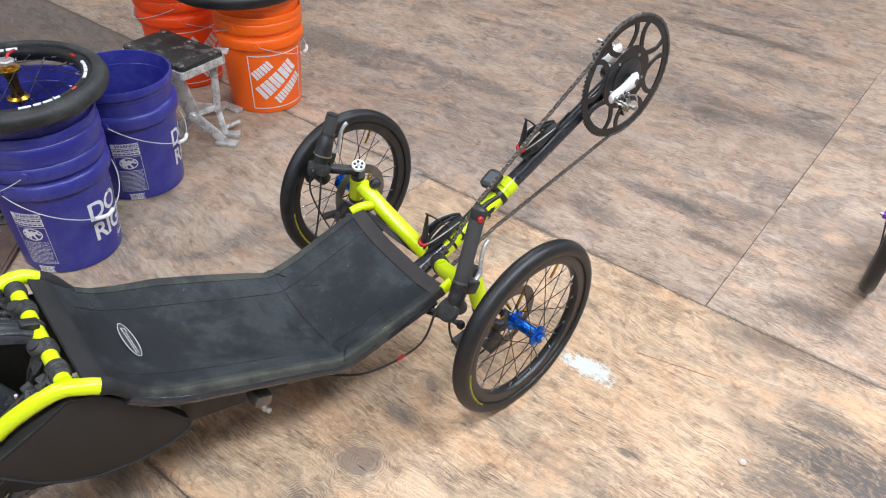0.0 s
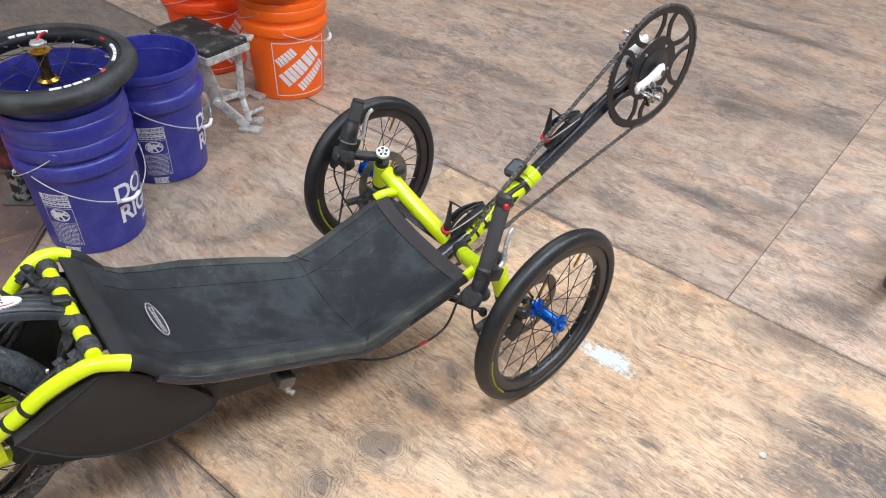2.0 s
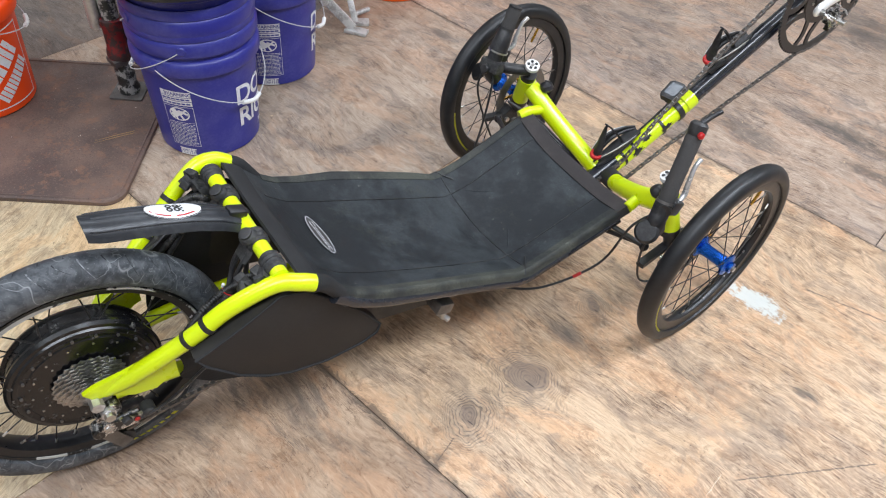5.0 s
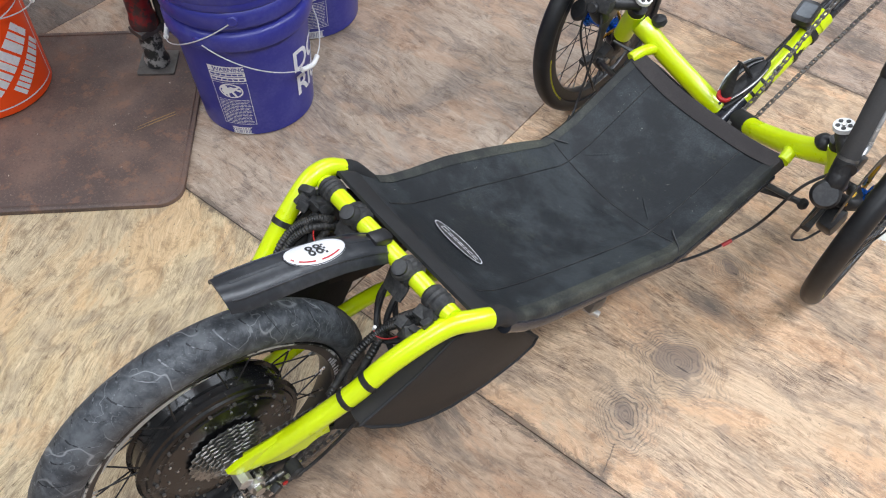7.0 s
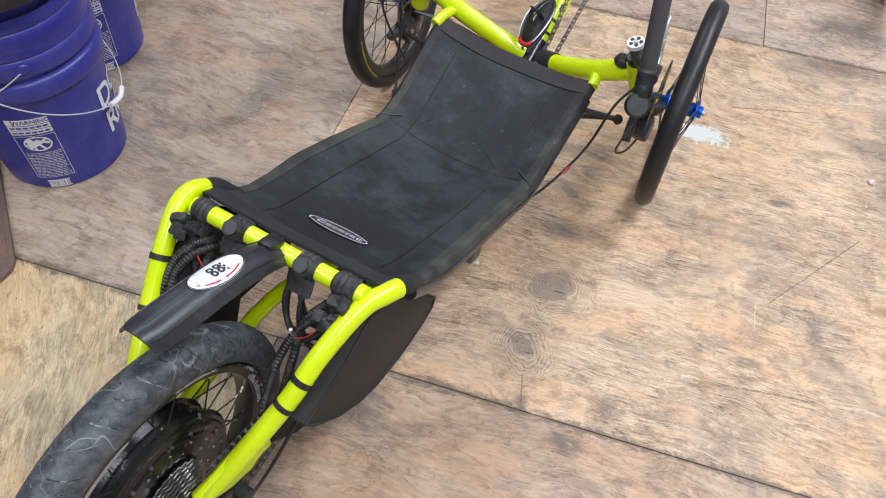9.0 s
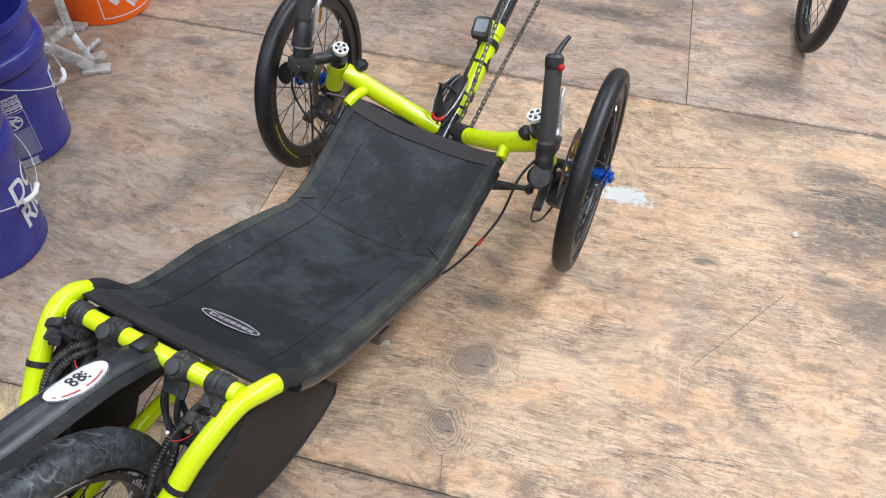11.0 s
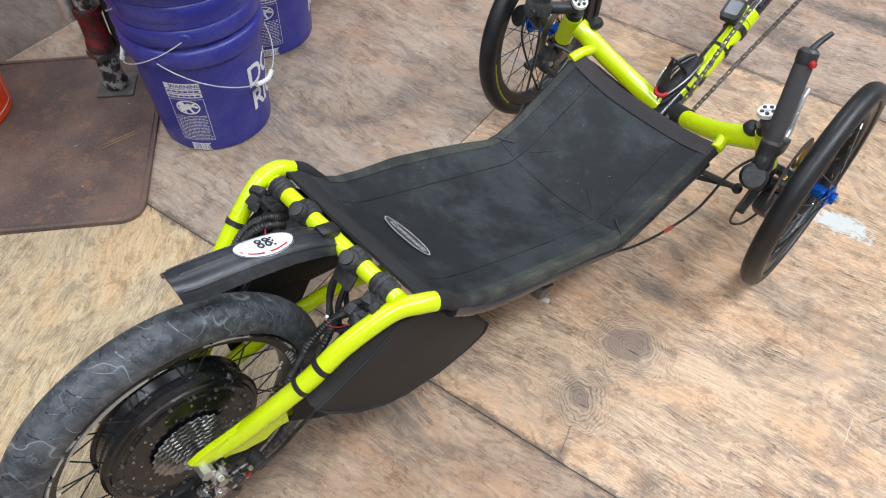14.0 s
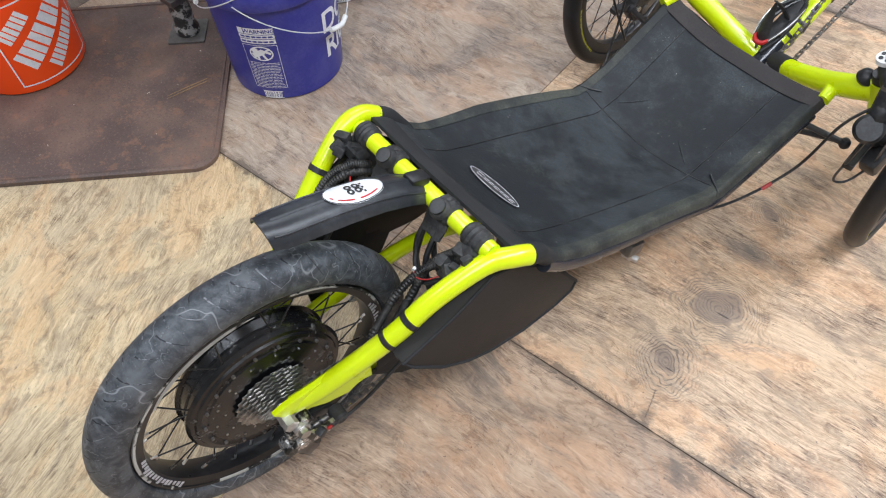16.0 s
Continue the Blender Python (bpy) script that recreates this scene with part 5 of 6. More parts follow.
# steering rods, calipers and brake cables
part("tie_rod", tube([(-0.215, 0.690, 0.205), (0.0, 0.640, 0.165), (0.238, 0.690, 0.207)], 0.0052, 10, smooth=2), BLACK, trike)
for s in (1, -1):
    rod_a, rod_b = V(s * 0.150, 0.640, 0.235), V(s * 0.246, 0.688, 0.208)
    lk = part("steering_link", tube([rod_a, rod_b], 0.0056, 10), BLACK, trike)
    part("ball_joint", bmesh_ball := lathe([(0.0001, -0.010), (0.006, -0.009), (0.0095, -0.004), (0.0095, 0.004), (0.006, 0.009), (0.0001, 0.010)], 14, Matrix.Translation(rod_b)), BLACK, lk)
    c = FRONT[s] @ V(-s * 0.052, -0.052, -0.038)
    cal = part("brake_caliper", box(0.032, 0.048, 0.052, Matrix.Translation(c) @ pose(0, 0, 0, 35, 0, 0), 0.008), BLACK, trike)
    part("caliper_bolt", rod(c + V(-s * 0.014, -0.01, 0.006), c + V(-s * 0.022, -0.01, 0.006), 0.006, n=12), STEEL, cal)
    part("caliper_dial", rod(c + V(-s * 0.014, 0.014, -0.008), c + V(-s * 0.020, 0.014, -0.008), 0.011, n=16, bevel=0.002), DULL, cal)
    g = GRIPS[s][0]
    cab = part("brake_cable", tube([g + V(s * 0.004, -0.006, -0.02), g + V(-s * 0.030, -0.030, -0.075), V(s * 0.215, 0.60, 0.175), V(s * 0.165, 0.500, 0.110), V(s * 0.10, 0.42, 0.10)], 0.0026, 8, smooth=8), BLACK, trike)
    part("cable_end", tube([V(s * 0.204, 0.570, 0.154), V(s * 0.198, 0.556, 0.144)], 0.0036, 8), RED if s > 0 else BLACK, cab)
    part("brake_cable", tube([g + V(s * 0.01, 0.01, -0.01), g + V(s * 0.012, -0.035, -0.09), c + V(-s * 0.03, -0.055, -0.035), c + V(-s * 0.015, -0.03, -0.05), c + V(0, 0, -0.02)], 0.0024, 8, smooth=8), BLACK, trike)
for k in range(3):
    part("brake_cable", tube([(-0.04 - 0.006 * k, 0.79, 0.165), (-0.11, 0.765 - 0.006 * k, 0.205), (-0.17, 0.742 - 0.005 * k, 0.235), (-0.235, 0.70, 0.26)], 0.0026, 8, smooth=6), BLACK, trike)
part("arm_knob", lathe([(0.0001, 0), (0.013, 0), (0.016, 0.005), (0.014, 0.014), (0.006, 0.020), (0.0001, 0.021)], 18, pose(-0.188, 0.772, 0.296, 10, -12, 0)), BLACK, trike)
part("arm_knob", lathe([(0.0001, 0), (0.013, 0), (0.017, 0.006), (0.014, 0.016), (0.006, 0.022), (0.0001, 0.023)], 18, pose(0.214, 0.716, 0.312, 0, 15, 0)), BLACK, trike)

# bottle cages and display on the boom
SLOPE = math.degrees(math.atan2(0.225, 0.375))


def cage(m):
    """A slim bottle cage: spine, two curved wings with pale trim, and a pointed tab that rises from a red band."""
    body = part("bottle_cage", sheet([[m @ V(x * (1 - 2.5 * abs(y)), y, 0.005 + 5.0 * x * x) for x in (-0.015, -0.008, 0.0, 0.008, 0.015)] for y in (-0.062, -0.04, 0.0, 0.04, 0.064)], 0.004), BLACK, trike, "black bottle cage with white and red trim")
    for s in (-1, 1):
        high = [(s * 0.013, -0.052, 0.036), (s * 0.021, -0.022, 0.036), (s * 0.023, 0.012, 0.030), (s * 0.017, 0.046, 0.016), (s * 0.008, 0.066, 0.006)]
        low = [(s * 0.006, -0.062, 0.006), (s * 0.018, -0.026, 0.012), (s * 0.020, 0.010, 0.014), (s * 0.014, 0.042, 0.009), (s * 0.006, 0.066, 0.003)]
        part("cage_arm", tube([m @ V(*p) for p in high], [0.0040, 0.0042, 0.0040, 0.0036, 0.003], 8, smooth=6), BLACK, body)
        part("cage_arm", tube([m @ V(*p) for p in low], [0.0040, 0.0045, 0.0045, 0.004, 0.003], 8, smooth=6), BLACK, body)
        part("cage_web", sheet([[m @ V(*a).lerp(V(*b), u / 3) for u in range(4)] for a, b in zip(high[1:4], low[1:4])], 0.002), BLACK, body)
        part("cage_trim", tube([m @ (V(*p) + V(s * 0.003, 0, 0.003)) for p in high[:4]], [0.0008, 0.0016, 0.0016, 0.0010], 8, smooth=6), ALLOY, body)
    tab = []
    for k in range(9):
        h = k / 8
        w = 0.0125 * (1 - h) ** 0.75 + 0.0012
        tab.append([m @ V(w * f, -0.058 + 0.050 * h + 0.008 * f * f * (1 - h), 0.036 + 0.066 * h) for f in (-1, -0.5, 0, 0.5, 1)])
    part("cage_fin", sheet(tab, 0.003), BLACK, body)
    part("cage_brace", sheet([[m @ V(0.0055 * f, -0.008 + 0.030 * k / 6, 0.102 - 0.096 * (k / 6) ** 1.3) for f in (-1, 0, 1)] for k in range(7)], 0.003), BLACK, body)
    part("cage_band", tube([m @ V(-0.014, -0.048, 0.037), m @ V(-0.009, -0.058, 0.036), m @ V(0.0, -0.061, 0.035), m @ V(0.009, -0.058, 0.036), m @ V(0.014, -0.048, 0.037)], [0.003, 0.0048, 0.0052, 0.0048, 0.003], 10, smooth=5), RED, body)


cage(pose(-0.010, 0.848, 0.220, SLOPE - 3, 0, 0))
cage(pose(-0.010, 1.150, 0.380, SLOPE, 0, 0))
disp = part("display", slab(rounded(0.040, 0.052, 0.008), -0.006, 0.008, 0.003, pose(-0.014, 0.998, 0.322, SLOPE - 8, -6, 8)), BLACK, trike, "small black handlebar display")
part("screen", slab(rounded(0.029, 0.034, 0.003), 0.0082, 0.0090, 0.0, pose(-0.014, 1.000, 0.322, SLOPE - 8, -6, 8)), GLASS, disp)
part("display_mount", rod((-0.010, 0.995, 0.300), (-0.013, 0.997, 0.318), 0.014, n=16), BLACK, disp)
for a, b in (((0.010, 1.06, 0.318), (0.012, 1.30, 0.462)), ((-0.012, 1.05, 0.312), (-0.012, 1.25, 0.432)), ((-0.010, 0.83, 0.205), (-0.012, 0.99, 0.292))):
    part("cable", tube([a, Vector(a).lerp(Vector(b), 0.5) + V(0.004, 0, 0.004), b], 0.0026, 8, smooth=6), BLACK, trike)
part("front_derailleur", box(0.020, 0.050, 0.022, pose(-0.030, 1.36, 0.56, 20, 0, 0), 0.005), DULL, trike)

# box and valve-like clamp under the seat
part("controller_box", slab(rounded(0.15, 0.24, 0.02), 0.0, 0.045, 0.006, pose(0.02, 0.24, 0.130, -12, 0, 0)), BLACK, trike)
clampb = part("under_clamp", box(0.042, 0.036, 0.026, pose(0.143, 0.262, 0.184, -20, 0, 0), 0.006), DULL, trike)
part("clamp_bolt", rod((0.149, 0.262, 0.180), (0.152, 0.266, 0.148), 0.0065, n=10), STEEL, clampb)
part("clamp_lever", box(0.028, 0.010, 0.008, pose(0.152, 0.266, 0.151, 0, 0, 20), 0.002), ALLOY, clampb)
part("clamp_strap", tube([(0.090, 0.262, 0.196), (0.135, 0.262, 0.188)], 0.008, 10), BLACK, clampb)

# fender with its oval sticker
FEND = [(-0.044, 0.445, 0.027), (-0.075, 0.467, 0.029), (-0.115, 0.487, 0.0295), (-0.160, 0.503, 0.0300), (-0.205, 0.516, 0.0305), (-0.240, 0.525, 0.0300), (-0.258, 0.531, 0.026)]


def fender_point(y, f, lift=0.0):
    t = [( -r[0], r[1], r[2]) for r in FEND]
    z, w = along(t, -y)
    a = f * 1.15
    return V(0.007 + w * math.sin(a) / math.sin(1.15) + 0.000 * (y + 0.04) / -0.22, y, z - 0.022 * (1 - math.cos(a)) / (1 - math.cos(1.15)) * (0.75 + 0.25 * abs(f)) + lift)


fy = [-0.044 - 0.214 * k / 30 for k in range(31)]
fend = part("fender", sheet([[fender_point(y, -1 + k / 8) for k in range(17)] for y in fy], 0.0025), FENDER, trike, "dusty black plastic rear fender")
part("fender_ridge", tube([fender_point(y, 0.0, -0.0022) for y in fy[:-2]], 0.0030, 6), FENDER, fend)
part("fender_bracket", box(0.022, 0.03, 0.020, pose(0.007, -0.048, 0.446, -20, 0, 0), 0.004), BLACK, fend)
oval_place = lambda u, v: fender_point(-0.136 + u, v / 0.0295 - 0.05, 0.0014)
sticker = part("sticker", wrapped([oval(0.040, 0.0165)], lambda u, v: oval_place(u, v) + V(0, 0, -0.0003)), WHITE, fend, "oval white sticker with dark figures")
for s in (-1, 1):
    part("fender_rib", tube([fender_point(y, s * 0.62, 0.0002) for y in fy[:-1]], 0.0016, 6), FENDER, fend)
OE = ell(0.0400, 0.0165) + ell(0.0390, 0.0156)
part("sticker_border", wrapped([(OE, [(k, (k + 1) % 28, 28 + (k + 1) % 28, 28 + k) for k in range(28)])], lambda u, v: oval_place(u, v) + V(0, 0, 0.0004)), BLACK, sticker)
OR = ell(0.0350, 0.0132) + ell(0.0332, 0.0116)
part("sticker_ring", wrapped([(OR, [(k, (k + 1) % 28, 28 + (k + 1) % 28, 28 + k) for k in range(28) if k in (3, 4, 5, 6, 8, 9, 10, 12)])], lambda u, v: oval_place(u, v) + V(0, 0, 0.0004)), RED, sticker)
figs = []
for i, cx in enumerate((-0.006, 0.008)):
    for cy in (-0.0050, 0.0050):
        o = ell(0.0062, 0.0056, 14) + ell(0.0026, 0.0022, 14)
        figs.append(([(cx + x, cy + y) for x, y in o], [(k, (k + 1) % 14, 14 + (k + 1) % 14, 14 + k) for k in range(14)]))
for i in range(5):
    x, y = -0.018 + 0.004 * (i % 2), -0.008 + 0.004 * i
    figs.append(([(x, y), (x + 0.004, y), (x + 0.004, y + 0.0038), (x, y + 0.0038)], [(0, 1, 2, 3)]))
part("sticker_print", wrapped([([(-x * 0.72, y * 0.66) for x, y in p], f) for p, f in figs], lambda u, v: oval_place(u, v) + V(0, 0, 0.0006)), BLACK, sticker)

# rear wheel with hub motor, cassette and derailleur
REAR = pose(0.003, -0.326, 0.2362, 0, 0.8, 0)
rw = wheel(trike, "rear_wheel", REAR, 0.2362, 0.0285, 0.169, 0, TYRE_GREY, None, "fat-tyred rear wheel with a black hub motor")
tread(rw, REAR, 0.2362, 0.0285, 46, GROOVE)
rot = REAR @ Matrix.Rotation(math.pi / 2, 4, "Y")
motor = part("hub_motor", lathe([(0.012, -0.036), (0.070, -0.036), (0.098, -0.032), (0.112, -0.028), (0.114, -0.023), (0.109, -0.020), (0.109, -0.006), (0.111, -0.004), (0.109, -0.002), (0.110, 0.006), (0.116, 0.008), (0.117, 0.013), (0.113, 0.018), (0.108, 0.019), (0.106, 0.022), (0.101, 0.0235), (0.099, 0.0222), (0.092, 0.0222), (0.090, 0.0240), (0.045, 0.026), (0.012, 0.027)], 72, rot), MOTOR, rw, "glossy black electric hub motor")
for r, count, size in ((0.0955, 18, 0.0024), (0.081, 14, 0.0018), (0.068, 10, 0.0016)):
    for k in range(count):
        a = 2 * math.pi * (k + 0.3 * (count == 14)) / count
        part("motor_screw", rod(rot @ V(r * math.cos(a), r * math.sin(a), 0.020), rot @ V(r * math.cos(a), r * math.sin(a), 0.0258), size, n=8), STEEL if r < 0.09 else DULL, motor)
for i in range(36):
    a = 2 * math.pi * i / 36
    s = 1 if i % 2 else -1
    lean = 0.16 if (i // 2) % 2 else -0.16
    p, q = rot @ V(0.110 * math.cos(a + lean), 0.110 * math.sin(a + lean), 0.012 if s > 0 else -0.024), rot @ V(0.173 * math.cos(a), 0.173 * math.sin(a), s * 0.004)
    e = q + (p - q).normalized() * 0.013
    sp = part("spoke", tube([p, e], 0.0012, 6), WIRE, rw)
    part("nipple", tube([e, q], 0.0021, 6), STEEL, sp)
arc_marks(rw, REAR, 0.1740, 0.0215, 4.50, 5.20, 0.0115, 15, WHITE, "rim_marking")
arc_marks(rw, REAR, 0.1745, 0.0215, 1.35, 1.85, 0.0100, 11, WHITE, "rim_marking")
stripe = bmesh.new()
prev = None
for k in range(33):
    a = 3.02 + 0.95 * k / 32
    h = 0.0068 * math.sin(math.pi * (k / 32)) ** 0.6 + 0.0004
    pair = [stripe.verts.new(rot @ V(r * math.cos(a), r * math.sin(a), 0.0216)) for r in (0.1765, 0.1765 + h)]
    if prev:
        stripe.faces.new((prev[0], prev[1], pair[1], pair[0]))
    prev = pair
bmesh.ops.solidify(stripe, geom=stripe.faces[:], thickness=0.0005)
part("rim_stripe", stripe, SCRAPED, rw, "scraped white stripe")
arc_marks(rw, REAR, 0.2010, 0.0292, 0.10, 0.55, 0.008, 7, YELLOW_PRINT, "tyre_marking")
part("rim_edge", lathe([(0.1845, 0.0200), (0.1850, 0.0222), (0.1885, 0.0226), (0.1890, 0.0200)], 96, rot), RIM_EDGE, rw)
for k in range(8):
    r, z = 0.055 - 0.0045 * k, 0.0305 + 0.0030 * k
    bm = bmesh.new()
    nt = int(r * 495)
    prof = []
    for j in range(nt * 2):
        a = math.pi * j / nt
        rr = r + (0.0020 if j % 2 else -0.0022)
        prof.append((rr * math.cos(a), rr * math.sin(a)))
    slab(prof, z - 0.0007, z + 0.0007, 0, rot, bm)
    part("cassette_cog", bm, COG, rw, smooth=False)
part("axle_lock", rod(rot @ V(0, 0, 0.026), rot @ V(0, 0, 0.055), 0.011, n=18, bevel=0.002), STEEL, rw)
part("cassette_carrier", rod(rot @ V(0, 0, 0.026), rot @ V(0, 0, 0.050), 0.036, 0.020, 24), DULL, rw)
part("axle_nut", rod((0.060, -0.330, 0.236), (0.088, -0.330, 0.236), 0.0105, n=6), ALLOY, trike)
part("axle_nut", rod((-0.045, -0.328, 0.236), (-0.072, -0.328, 0.236), 0.0105, n=6), ALLOY, trike)
DY, DZ = 0.010, 0.012
part("derailleur_hanger", slab([(-0.320, 0.245), (-0.314, 0.226), (-0.322, 0.200), (-0.338, 0.192), (-0.350, 0.205), (-0.346, 0.236)], -0.004, 0.004, 0.0015, Matrix(((0, 0, 1, 0.068), (1, 0, 0, DY), (0, 1, 0, DZ), (0, 0, 0, 1)))), ALLOY, trike)
dr = part("rear_derailleur", slab(rounded(0.024, 0.042, 0.009), -0.009, 0.009, 0.003, pose(0.079, -0.320, 0.210, 0, 90, 0) @ pose(0, 0, 0, 0, 0, 35)), GRIMY_ALLOY, trike, "silver and black rear derailleur")
part("derailleur_plate", slab([(-0.352, 0.176), (-0.338, 0.188), (-0.300, 0.176), (-0.272, 0.176), (-0.268, 0.164), (-0.300, 0.158), (-0.340, 0.160)], -0.003, 0.003, 0.001, Matrix(((0, 0, 1, 0.092), (1, 0, 0, DY), (0, 1, 0, DZ), (0, 0, 0, 1)))), GRIMY_ALLOY, dr)
part("derailleur_plate", slab([(-0.350, 0.172), (-0.300, 0.186), (-0.276, 0.180), (-0.272, 0.160), (-0.344, 0.154)], -0.003, 0.003, 0.001, Matrix(((0, 0, 1, 0.068), (1, 0, 0, DY), (0, 1, 0, DZ), (0, 0, 0, 1)))), BLACK, dr)
part("derailleur_spring", tube([(0.080, -0.324, 0.184), (0.081, -0.280, 0.182)], [0.0052, 0.0052], 10), DULL, dr)
for y in (-0.328, -0.316, -0.304):
    part("spring_coil", tube([(0.080, y + DY, 0.1835), (0.080, y + DY + 0.004, 0.1835)], 0.0068, 12), BLACK, dr)
part("derailleur_knuckle", rod((0.064, -0.342, 0.172), (0.090, -0.342, 0.172), 0.0125, n=18, bevel=0.003), GRIMY_ALLOY, dr)
part("derailleur_knuckle", rod((0.074, -0.266, 0.182), (0.098, -0.266, 0.182), 0.0115, n=18, bevel=0.003), BLACK, dr)
part("derailleur_pin", rod((0.094, -0.286, 0.181), (0.0965, -0.286, 0.181), 0.0040, n=12), RED, dr)
part("derailleur_pin", rod((0.094, -0.330, 0.186), (0.097, -0.330, 0.186), 0.0045, n=12), STEEL, dr)
part("derailleur_bolt", rod((0.084, -0.320, 0.216), (0.100, -0.320, 0.216), 0.0085, n=6), STEEL, dr)
part("derailleur_washer", rod((0.084, -0.320, 0.216), (0.092, -0.320, 0.216), 0.0115, n=20), ALLOY, dr)
part("cable_clamp", box(0.012, 0.014, 0.012, pose(0.098, -0.300, 0.192, 20, 0, 10), 0.003), BLACK, dr)
for y, z in ((-0.345, 0.130), (-0.325, 0.090)):
    part("jockey_wheel", rod((0.058, y + DY, z + DZ), (0.066, y + DY, z + DZ), 0.019, n=20), BLACK, dr)
part("derailleur_cage", slab([(-0.362, 0.140), (-0.340, 0.148), (-0.312, 0.084), (-0.332, 0.075)], -0.001, 0.001, 0, Matrix(((0, 0, 1, 0.070), (1, 0, 0, DY), (0, 1, 0, DZ), (0, 0, 0, 1)))), DULL, dr)
part("shift_cable", tube([(0.086, -0.318, 0.170), (0.100, -0.25, 0.190), (0.112, -0.17, 0.255), (0.110, -0.10, 0.30)], 0.0026, 8, smooth=8), BLACK, trike)


# ---- pails ----
def pail_radius(z):
    return 0.1275 + 0.0145 * min(z, 0.37) / 0.265


def pail(material, name, label, bail_turn, logo, group, hang=0.120):
    """A five-gallon pail with flange, rim, wire bail and printed marks; stands at the origin."""
    pl = thing(name, (0, 0, 0), label, "bucket", group)
    out = [(0.0001, 0.0), (0.122, 0.0), (0.127, 0.004), (pail_radius(0.242), 0.244), (0.1470, 0.247), (0.1520, 0.249), (0.1535, 0.253), (0.1535, 0.274), (0.1515, 0.282), (0.1460, 0.287), (0.1415, 0.289), (0.1415, 0.322), (0.1450, 0.325), (0.1450, 0.334),
           (0.1500, 0.338), (0.1515, 0.342), (0.1515, 0.358), (0.1490, 0.363), (0.1460, 0.362), (0.1425, 0.330), (0.1405, 0.25), (0.1235, 0.006), (0.0001, 0.006)]
    body = part("body", lathe(out, 72), material, pl)
    a0 = radians(bail_turn)
    pts = []
    for k in range(25):
        t = k / 24
        ang = a0 - math.pi / 2 + math.pi * t
        drop = 1 - abs(2 * t - 1) ** 1.3
        r = 0.1545 + 0.006 * drop
        pts.append((r * math.cos(ang), r * math.sin(ang), 0.268 - hang * drop))
    bail = part("bail", tube(pts, 0.0013, 8, smooth=2), BAIL_WIRE, pl, "thin pale wire bail")
    grip = [pts[k] for k in range(10, 14)]
    part("bail_grip", tube(grip, 0.0055, 14, smooth=3), WHITE_PART, bail, "white plastic bail grip")
    for s in (0, -1):
        p = Vector(pts[s])
        part("bail_ear", rod(p * 0.965 + V(0, 0, p.z * 0.035), p * 1.01 + V(0, 0, -p.z * 0.01), 0.011, n=16, bevel=0.002), material, body)

    def place(turn, zc, lift=0.0007):
        def at(u, v):
            z = zc + v
            r = pail_radius(z) + lift
            a = radians(turn) + u / 0.137
            return V(r * math.cos(a), r * math.sin(a), z)
        return at

    logo(body, place)
    return pl


